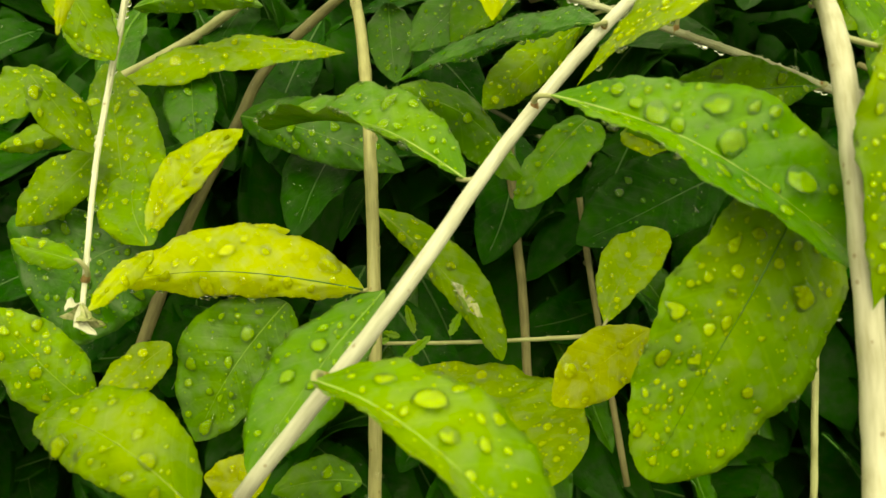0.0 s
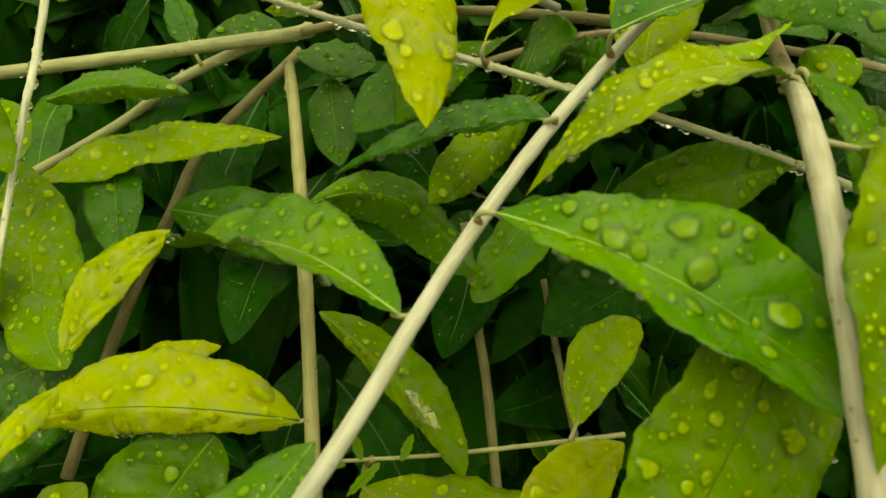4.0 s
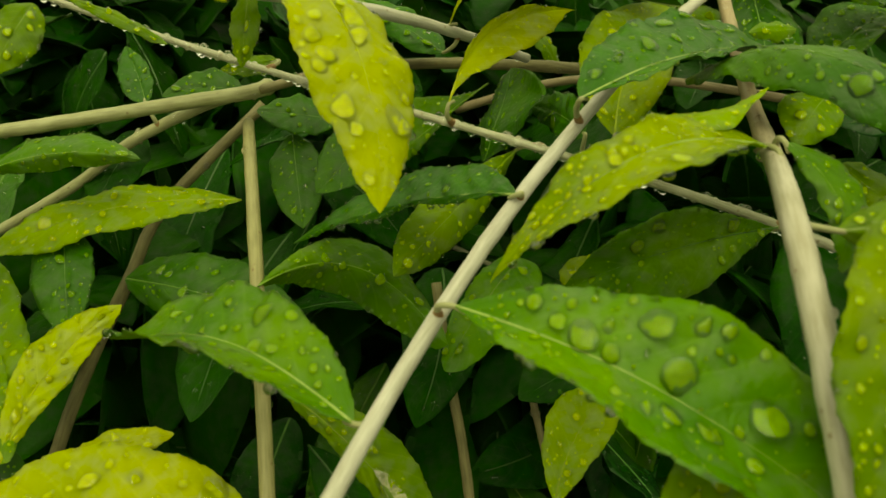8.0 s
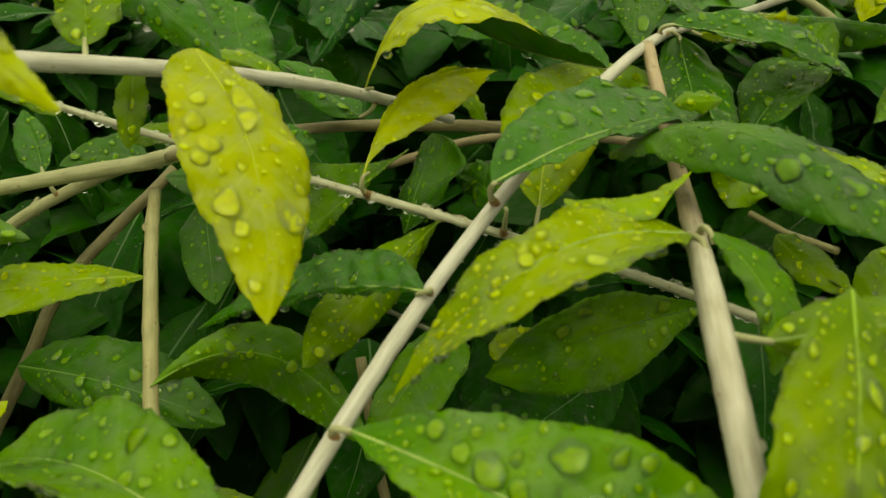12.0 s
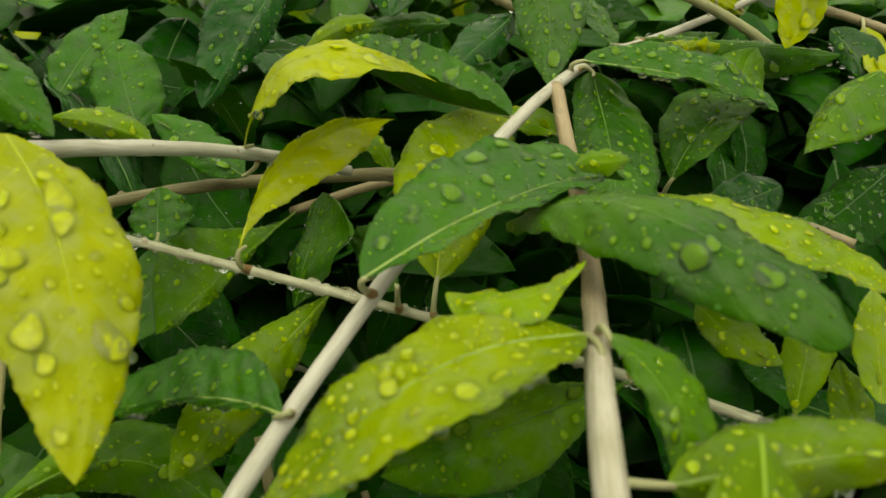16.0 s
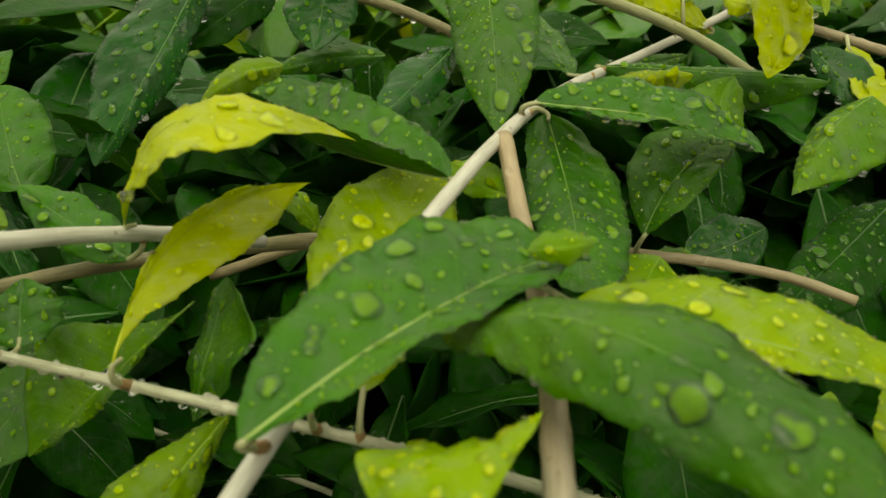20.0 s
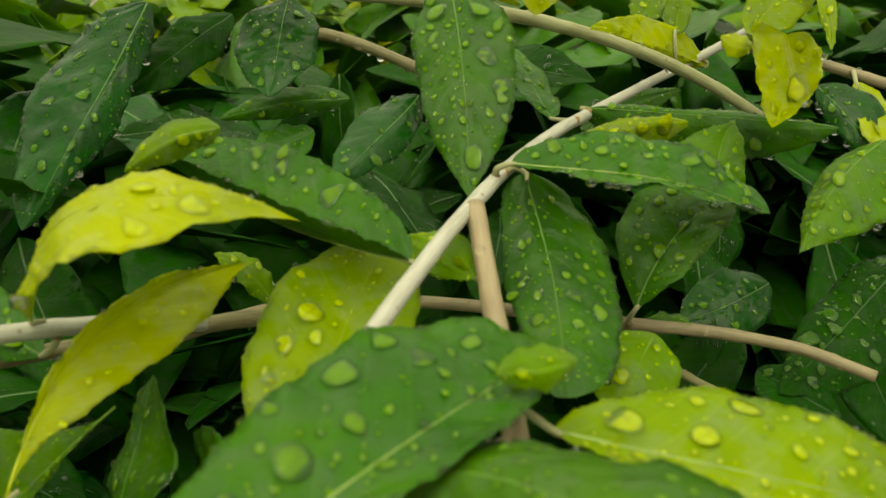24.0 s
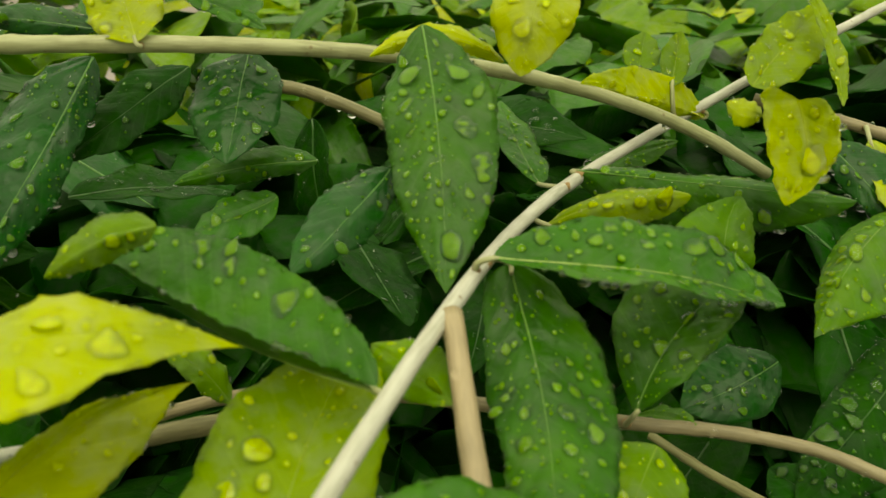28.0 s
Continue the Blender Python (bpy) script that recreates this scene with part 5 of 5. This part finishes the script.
ob, shape = leaf(thin_twig, "fresh", 0.0382, 0.2621, 0.8502, -64.4, -43.5, 136.8, 45.1, 3.0, 16.8, -0.1, -3.8, 1.0, 0.2, 0.67, taper=1.15, wetness=1.70, seed=75, label="fresh green leaf covered with rain drops")
ob, shape = leaf(thin_twig, "green", 0.0367, 0.2526, 0.8306, 61.0, -5.0, -42.5, 27.0, 8.8, 17.5, -5.8, 8.2, 3.7, 2.9, 0.49, taper=0.97, wetness=1.35, seed=76, label="green leaf covered with rain drops")
ob, shape = leaf(brown_twig, "green", -0.0083, 0.3367, 0.8612, 47.5, -12.4, 5.2, 34.9, 10.1, 11.0, -1.5, -3.1, 2.2, -0.6, 0.45, taper=0.50, wetness=0.60, seed=77, label="green leaf covered with rain drops")
ob, shape = leaf(brown_twig, "green", -0.0331, 0.3482, 0.8695, 46.3, 18.5, -26.6, 38.2, 10.6, 5.9, -1.6, -1.6, 1.4, -0.8, 0.44, wetness=0.60, seed=78, label="green leaf covered with rain drops")
ob, shape = leaf(over_twig, "green", 0.0263, 0.2704, 0.8572, 32.7, -37.0, 33.4, 29.4, 4.8, 6.1, -1.7, -1.7, 1.6, -0.6, 0.44, wetness=1.00, seed=79, label="green leaf covered with rain drops")
stalk(ob, (0.0300, 0.2677, 0.8622), "green")
ob, shape = leaf(over_twig, "lime", 0.0076, 0.2654, 0.8659, 22.3, -49.0, 64.5, 21.9, 2.2, 5.3, -3.3, -3.3, 2.5, 0.5, 0.44, wetness=1.70, seed=80, label="lime green leaf covered with rain drops")
ob, shape = leaf(thin_twig, "green", 0.0078, 0.2600, 0.8452, 46.4, -5.0, -5.1, 13.8, 5.9, 7.9, 0.0, 0.0, -0.1, -0.4, 0.44, wetness=1.00, seed=81, label="green leaf covered with rain drops")
stalk(ob, (0.0066, 0.2550, 0.8455), "green")
ob, shape = leaf(over_twig, "green", -0.0324, 0.2380, 0.8910, -39.7, 35.5, -132.5, 36.7, 8.5, 5.0, -3.9, -3.9, 3.1, -1.5, 0.44, wetness=1.00, seed=82, beads=6, label="green leaf covered with rain drops")
ob, shape = leaf(right_twig, "fresh", 0.0803, 0.1784, 0.8494, -54.5, 6.1, -158.3, 24.2, 5.9, 2.8, -0.3, -1.5, 3.4, -2.6, 0.50, taper=0.68, wetness=1.00, seed=83, label="fresh green leaf beside the thick branch")
stalk(ob, (0.0806, 0.1836, 0.8462), "lime")
ob, shape = leaf(brown_twig, "lime", 0.1143, 0.2194, 0.8389, -34.5, 31.2, -153.4, 19.3, 6.1, 4.1, -2.2, -1.3, 1.5, 1.9, 0.42, taper=0.82, wetness=0.60, seed=84, label="lime green leaf covered with rain drops")
ob, shape = leaf(thin_twig, "lime", 0.1330, 0.2116, 0.8166, 46.0, 15.0, -26.4, 26.4, 4.8, 5.3, -0.8, -0.9, 3.6, -1.2, 0.52, taper=0.90, wetness=0.60, seed=85, label="lime green leaf covered with rain drops")
stalk(ob, (0.1318, 0.2087, 0.8143), "lime")
ob, shape = leaf(brown_twig, "pale", 0.1464, 0.2050, 0.8214, 43.8, 7.6, -17.5, 25.1, 5.1, 5.9, 0.0, 0.0, -0.2, 0.3, 0.44, wetness=0.60, seed=86, label="yellow-green hanging leaf covered with rain drops")
ob, shape = leaf(right_twig, "lime", 0.0791, 0.1547, 0.8400, 6.0, 48.2, -86.6, 33.6, 5.9, 4.0, -4.4, -4.4, 2.9, -0.2, 0.44, wetness=1.70, seed=87, rib="white", label="lime green leaf with a pale midrib")
stalk(ob, (0.0726, 0.1563, 0.8406), "lime")
ob, shape = leaf(right_twig, "lime", 0.0855, 0.1481, 0.8495, -57.2, -12.0, 172.1, 57.0, 8.7, 11.0, -2.8, -0.1, 5.1, 0.3, 0.43, taper=1.18, wetness=1.70, seed=88, label="lime green leaf covered with rain drops")
ob, shape = leaf(thin_twig, "green", 0.0563, 0.2256, 0.8426, 9.3, -68.3, 2.5, 35.5, 4.5, 5.6, -0.8, -0.8, 0.5, 1.4, 0.44, wetness=1.00, seed=89, label="green leaf covered with rain drops")
stalk(ob, (0.0578, 0.2345, 0.8351), "green")
ob, shape = leaf(brown_twig, "green", -0.0168, 0.2908, 0.8304, -45.0, 9.4, -176.2, 32.7, 7.8, 7.6, 0.0, 0.0, -0.2, 0.2, 0.44, wetness=0.60, seed=90, label="green leaf covered with rain drops")
ob, shape = leaf(brown_twig, "green", 0.0125, 0.2839, 0.8390, -41.3, -22.9, 150.8, 34.0, 10.1, 8.6, 0.0, 0.0, -0.1, 0.2, 0.44, wetness=0.60, seed=91, label="green leaf covered with rain drops")
ob, shape = leaf(brown_twig, "green", -0.0025, 0.2891, 0.8358, 4.2, -46.6, 78.9, 25.3, 7.3, 6.6, 0.0, 0.0, -0.0, 0.4, 0.44, wetness=0.60, seed=92, label="green leaf covered with rain drops")
ob, shape = leaf(over_twig, "pale", 0.1909, 0.3315, 0.9036, 41.4, 32.4, -43.4, 34.2, 6.5, 8.3, 0.0, 0.0, -0.1, -0.3, 0.44, wetness=1.00, seed=93, label="yellow-green leaf covered with rain drops")
ob, shape = leaf(over_twig, "pale", 0.2042, 0.3158, 0.8990, 50.8, -0.3, -11.9, 38.6, 2.1, 2.3, 0.0, 0.0, -0.3, 2.4, 0.44, wetness=1.00, seed=94, label="yellow-green leaf covered with rain drops")
ob, shape = leaf(over_twig, "lime", 0.1706, 0.3507, 0.9075, 49.3, 13.4, -23.3, 13.5, 4.9, 4.9, 0.0, 0.0, -0.0, 0.2, 0.44, wetness=1.00, seed=95, label="lime green leaf covered with rain drops")
ob, shape = leaf(diagonal_twig, "olive", 0.1759, 0.3423, 0.9040, 49.3, 13.1, -23.1, 18.1, 3.9, 3.4, -0.0, -0.0, -0.1, -0.1, 0.44, wetness=0.80, seed=96, label="olive green leaf covered with rain drops")
stalk(ob, (0.1779, 0.3447, 0.8948), "olive")
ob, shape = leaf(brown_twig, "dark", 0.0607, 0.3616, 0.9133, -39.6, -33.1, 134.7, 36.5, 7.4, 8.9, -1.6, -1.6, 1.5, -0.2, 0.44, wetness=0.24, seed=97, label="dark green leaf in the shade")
ob, shape = leaf(brown_twig, "green", 0.0874, 0.3417, 0.8915, -14.2, -61.4, 90.8, 33.0, 2.8, 5.4, -2.8, -2.8, 2.2, 0.6, 0.44, wetness=0.60, seed=98, label="green leaf covered with rain drops")
ob, shape = leaf(brown_twig, "green", 0.0778, 0.3392, 0.8844, -25.2, -42.6, 112.9, 19.9, 6.4, 5.3, 0.0, 0.0, -0.0, -0.2, 0.44, wetness=0.60, seed=99, label="green leaf covered with rain drops")
ob, shape = leaf(over_twig, "yellow", -0.0309, 0.1611, 0.8859, -43.4, 35.9, -145.1, 30.0, 2.9, 2.9, -1.6, -1.6, 1.9, 0.7, 0.44, wetness=1.00, seed=100, label="yellow leaf covered with rain drops")
ob, shape = leaf(over_twig, "lime", -0.0241, 0.2146, 0.8745, 48.6, -12.0, 3.2, 19.1, 5.6, 6.7, -0.0, -0.0, -0.1, 0.4, 0.44, wetness=1.00, seed=101, label="lime green leaf covered with rain drops")
stalk(ob, (-0.0229, 0.2124, 0.8712), "lime")
ob, shape = leaf(slant_twig, "green", -0.0588, 0.2885, 0.8386, 44.3, -20.6, 12.6, 23.0, 5.6, 3.9, 0.0, 0.0, -0.1, 0.4, 0.44, wetness=1.00, seed=102, label="green leaf covered with rain drops")
stalk(ob, (-0.0550, 0.2884, 0.8316), "green")
ob, shape = leaf(slant_twig, "green", -0.0291, 0.2816, 0.8433, -6.6, -47.6, 91.7, 23.6, 5.1, 6.0, 0.0, 0.0, -0.0, 3.0, 0.44, wetness=1.00, seed=103, label="green leaf covered with rain drops")
stalk(ob, (-0.0284, 0.2839, 0.8434), "green")
ob, shape = leaf(thin_twig, "lime", -0.0179, 0.2689, 0.8536, -15.5, -46.1, 103.8, 15.3, 3.4, 3.2, 0.0, 0.0, -0.0, -0.4, 0.44, wetness=1.00, seed=104, label="lime green leaf covered with rain drops")
stalk(ob, (-0.0200, 0.2637, 0.8513), "lime")
ob, shape = leaf(over_twig, "wet", 0.0433, 0.3510, 0.9221, 14.5, -59.9, 62.4, 30.1, 2.7, 4.7, -1.8, -1.8, 1.1, 0.3, 0.44, wetness=1.00, seed=105, label="dark wet leaf covered with rain drops")
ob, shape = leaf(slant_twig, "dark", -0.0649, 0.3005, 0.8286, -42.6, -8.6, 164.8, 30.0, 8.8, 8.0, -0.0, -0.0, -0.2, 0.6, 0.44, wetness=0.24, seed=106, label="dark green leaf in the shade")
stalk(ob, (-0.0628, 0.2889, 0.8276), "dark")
ob, shape = leaf(thin_twig, "lime", 0.1464, 0.2092, 0.8091, 43.2, 1.7, -11.4, 19.8, 4.5, 4.8, 0.0, 0.0, -0.2, 0.2, 0.44, wetness=0.60, seed=107, label="lime green leaf covered with rain drops")
stalk(ob, (0.1461, 0.2061, 0.8086), "lime")
ob, shape = leaf(over_twig, "green", 0.1536, 0.3536, 0.8789, 24.0, 44.4, -69.4, 33.2, 4.3, 4.8, -0.8, -0.8, 0.8, -1.5, 0.44, wetness=1.00, seed=108, label="green leaf covered with rain drops")

ob, shape = leaf(thin_twig, "lime", -0.0434, 0.2561, 0.8575, 25.9, -34.4, 62.3, 28.5, 2.0, 2.0, -1.0, -1.0, 1.5, 0.0, 0.45, wetness=1.00, seed=109, label="narrow lime green leaf along the beaded twig")
ob, shape = leaf(over_twig, "lime", -0.0180, 0.2245, 0.8708, -68.8, -4.8, -174.8, 16.5, 3.0, 3.0, -1.0, -1.0, 1.5, 0.0, 0.45, wetness=1.00, seed=110, label="lime green leaf hanging from the branch")
ob, shape = leaf(budstem_twig, "lime", -0.0936, 0.2100, 0.8377, -52.4, 19.1, -133.0, 27.5, 6.9, 6.9, -1.0, -1.0, 1.5, 0.0, 0.45, wetness=1.00, seed=111, label="lime green leaf covered with rain drops")
ob, shape = leaf(budstem_twig, "yellow", -0.0727, 0.1758, 0.8428, -51.7, -8.8, -165.7, 19.7, 1.6, 1.6, -1.0, -1.0, 1.5, 0.0, 0.45, wetness=1.00, seed=112, label="narrow yellow drooping leaf tip")
ob, shape = leaf(hanging_twig, "yellow", -0.0560, 0.2050, 0.7717, 14.3, 34.2, -75.1, 22.7, 3.9, 3.9, -1.0, -1.0, 1.5, 0.0, 0.45, wetness=1.00, seed=113, label="small yellow leaf behind a larger one")
ob, shape = leaf(budstem_twig, "yellow", -0.0611, 0.1812, 0.7781, -14.1, -18.6, 169.8, 24.3, 2.9, 2.9, -1.0, -1.0, 1.5, 0.0, 0.45, wetness=1.00, seed=114, label="small yellow drooping leaf")
ob, shape = leaf(reddish_twig, "lime", 0.0645, 0.3038, 0.8517, 49.7, -25.1, 47.2, 16.5, 3.2, 4.0, -0.8, -0.9, 1.9, 0.8, 0.46, taper=0.80, wetness=1.00, seed=115, label="lime green leaf with a pale midrib")
ob, shape = leaf(reddish_twig, "fresh", 0.1431, 0.2934, 0.8421, 14.5, 27.4, -153.0, 14.9, 3.2, 3.2, -1.0, -1.0, 1.5, 0.0, 0.45, wetness=1.00, seed=116, label="fresh green leaf on the reddish branch")
ob, shape = leaf(budstem_twig, "lime", -0.1015, 0.2134, 0.8102, -52.7, 21.5, -125.2, 24.6, 6.6, 6.6, -1.0, -1.0, 1.5, 0.0, 0.45, wetness=1.00, seed=117, label="lime green leaf covered with rain drops")
ob, shape = leaf(over_twig, "lime", -0.0609, 0.2214, 0.8667, -59.2, -22.3, 176.8, 17.7, 5.4, 5.4, -1.0, -1.0, 1.5, 0.0, 0.45, wetness=1.00, seed=118, label="lime green leaf covered with rain drops")
ob, shape = leaf(twig_twig, "lime", 0.0008, 0.1886, 0.7586, 58.8, -12.4, 21.6, 7.4, 1.1, 1.1, 0.0, 0.0, 0.0, 0.0, 0.45, wetness=0.00, seed=119, label="tiny green leaflet on the side twig")
ob, shape = leaf(twig_twig, "lime", 0.0048, 0.1884, 0.7583, -20.6, -18.4, 145.7, 10.8, 1.2, 1.2, 0.0, 0.0, 0.0, 0.0, 0.45, wetness=0.00, seed=120, label="tiny green leaflet on the side twig")
ob, shape = leaf(twig_twig, "lime", -0.0027, 0.1880, 0.7577, 11.6, -30.7, 80.8, 4.5, 1.0, 1.0, 0.0, 0.0, 0.0, 0.0, 0.45, wetness=0.00, seed=121, label="tiny green leaflet on the side twig")
ob, shape = leaf(twig_twig, "lime", 0.0096, 0.1885, 0.7588, 59.1, 12.0, -23.1, 6.5, 1.1, 1.1, 0.0, 0.0, 0.0, 0.0, 0.45, wetness=0.00, seed=122, label="tiny green leaflet on the side twig")
ob, shape = leaf(twig_twig, "lime", -0.0054, 0.1876, 0.7571, -28.7, -27.7, 121.5, 3.0, 0.8, 0.8, 0.0, 0.0, 0.0, 0.0, 0.45, wetness=0.00, seed=123, label="tiny green leaflet on the side twig")

# ---- leaves further in ----
fill_rng = random.Random(41)


def front(z):
    """How far back the dense foliage begins at a height."""
    return 0.262 + 1.0 * max(0.0, z - 0.785)


def variant(seed, along, across):
    r = random.Random(seed)
    w = r.uniform(9.5, 13.5)
    b = Blade(r.uniform(0.05, 0.068), w / 1000, w / 1000 * r.uniform(0.9, 1.1), r.uniform(-2, 3) / 1000, r.uniform(-2, 3) / 1000, r.uniform(2, 8) / 1000, r.uniform(-4, 4) / 1000, r.uniform(0.42, 0.55), 0.0012, r)
    return b, blade_mesh(b, along, across)


def rib_mesh(b):
    bm = bmesh.new()
    line = []
    for i in range(13):
        p, n, _ = b.frame_at(0, 0.005 + 0.9 * i / 12)
        line.append(p + n * 0.00003)
    tube(bm, line, lambda f: 0.00045 * (1 - 0.85 * f) + 0.00006, 5)
    return bm


def spray_mesh(b, seed):
    r = random.Random(seed)
    bm = bmesh.new()
    for _ in range(60):
        p, n, along = b.frame_at(r.uniform(-0.85, 0.85), r.uniform(0.1, 0.9))
        q = min(1.5, r.lognormvariate(-0.6, 0.5)) / 1000
        s = along.cross(n).normalized()
        m = Matrix((s, n.cross(s), n)).transposed().to_4x4()
        m.translation = p
        rings = [[bm.verts.new(m @ Vector((q * math.cos(a) * math.cos(t), q * math.cos(a) * math.sin(t), 0.55 * q * math.sin(a) - 0.05 * q))) for t in [2 * math.pi * k / 9 for k in range(9)]] for a in (0, 0.5, 1.0)]
        top = bm.verts.new(m @ Vector((0, 0, 0.55 * q)))
        for a, c in zip(rings, rings[1:]):
            for k in range(9):
                bm.faces.new((a[k], a[(k + 1) % 9], c[(k + 1) % 9], c[k]))
        for k in range(9):
            bm.faces.new((rings[-1][k], rings[-1][(k + 1) % 9], top))
    return bm


def mesh_from(name, bm, material):
    me = bpy.data.meshes.new(name)
    bm.to_mesh(me)
    bm.free()
    me.materials.append(material)
    me.shade_smooth()
    return me


KINDS = []
for k in range(8):
    shape, bm = variant(100 + k, 18, 4)
    # most kinds take the dark colour that stands for shade
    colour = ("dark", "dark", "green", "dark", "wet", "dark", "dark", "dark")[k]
    KINDS.append((mesh_from("leaf", bm, LEAF[colour]), mesh_from("midrib", rib_mesh(shape), RIB[colour]), mesh_from("rain_spray", spray_mesh(shape, k), DROP_SKIN)))


def hanging_pose(r, x, y, z):
    """A leaf that droops towards the light, its upper side outwards and up."""
    return pose(x, y, z, r.gauss(-36, 26), r.gauss(0, 24), r.choice((r.uniform(95, 265), r.uniform(0, 360))))


shrub = new("shrub")
tagged(shrub, "dense inner foliage of the rain-wet shrub, shade put into its dark colour", "shrub")
shrub.location = (0.1, 0.5, 0.03)
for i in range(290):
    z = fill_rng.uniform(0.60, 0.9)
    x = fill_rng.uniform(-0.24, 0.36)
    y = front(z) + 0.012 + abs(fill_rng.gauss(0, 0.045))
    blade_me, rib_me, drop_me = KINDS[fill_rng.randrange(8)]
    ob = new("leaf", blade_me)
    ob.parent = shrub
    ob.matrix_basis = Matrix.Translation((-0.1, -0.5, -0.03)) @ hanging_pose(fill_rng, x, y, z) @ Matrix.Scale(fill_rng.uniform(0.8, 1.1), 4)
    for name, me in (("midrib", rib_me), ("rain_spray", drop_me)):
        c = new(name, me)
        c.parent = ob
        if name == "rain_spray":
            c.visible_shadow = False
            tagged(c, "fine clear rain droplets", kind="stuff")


def mass(name, label, count, colour, spread, seed, grow=1.0):
    """Many leaves joined into one mesh, where none can be told apart."""
    r = random.Random(seed)
    shapes = []
    for k in range(4):
        b, bm = variant(200 + k, 7, 2)
        bm.verts.index_update()
        shapes.append(([v.co.copy() for v in bm.verts], [[v.index for v in f.verts] for f in bm.faces]))
        bm.free()
    verts, faces = [], []
    for _ in range(count):
        x, y, z = spread(r)
        m = hanging_pose(r, x, y, z) @ Matrix.Scale(grow * r.uniform(0.8, 1.15), 4)
        vs, fs = shapes[r.randrange(4)]
        at = len(verts)
        verts += [tuple(m @ v) for v in vs]
        faces += [[at + q for q in f] for f in fs]
    me = bpy.data.meshes.new(name)
    me.from_pydata(verts, [], faces)
    me.materials.append(LEAF[colour])
    me.shade_smooth()
    ob = new(name, me)
    return tagged(ob, label, "foliage", kind="stuff")


def deep(r):
    z = r.uniform(0.3, 0.90)
    return r.uniform(-0.5, 0.75), front(z) + 0.06 + r.uniform(0, 0.32), z


def behind_twigs(r):
    z = r.uniform(0.66, 0.89)
    return r.uniform(-0.4, 0.6), front(z) + 0.07 + r.uniform(0, 0.2), z


def crown(r):
    y = 0.52 + 0.6 * r.random() ** 1.4
    return r.gauss(0.2, 0.35), y, 0.905 + 0.085 * (y - 0.4) + 0.008 * math.sin(9.0 * y) + r.gauss(0, 0.012)


def crown_right(r):
    x, y, z = crown(r)
    return x + 0.26, y + 0.06, z


def flank(r):
    while True:
        z, x = r.uniform(0.15, 0.88), r.uniform(-0.75, 1.05)
        if not (-0.26 < x < 0.38 and z > 0.55):
            return x, front(z) + r.uniform(-0.03, 0.06), z


# both inner masses use the leaf colour with shade painted in
mass("inner_foliage", "dark leaves deep inside the shrub, shade put into their colour", 5200, "dark", deep, 5, 1.35)
mass("inner_foliage", "dark leaves behind the outer twigs, shade put into their colour", 2600, "dark", behind_twigs, 8, 1.2)
mass("crown_foliage", "green leaves along the top of the shrub", 620, "green", crown, 6, 1.1)
mass("crown_foliage", "lime green leaves along the top of the shrub", 650, "lime", crown_right, 16, 1.25)
mass("crown_foliage", "yellow leaves along the top of the shrub", 110, "yellow", crown_right, 26, 1.2)
mass("outer_foliage", "green leaves on the front of the shrub", 900, "green", flank, 7)
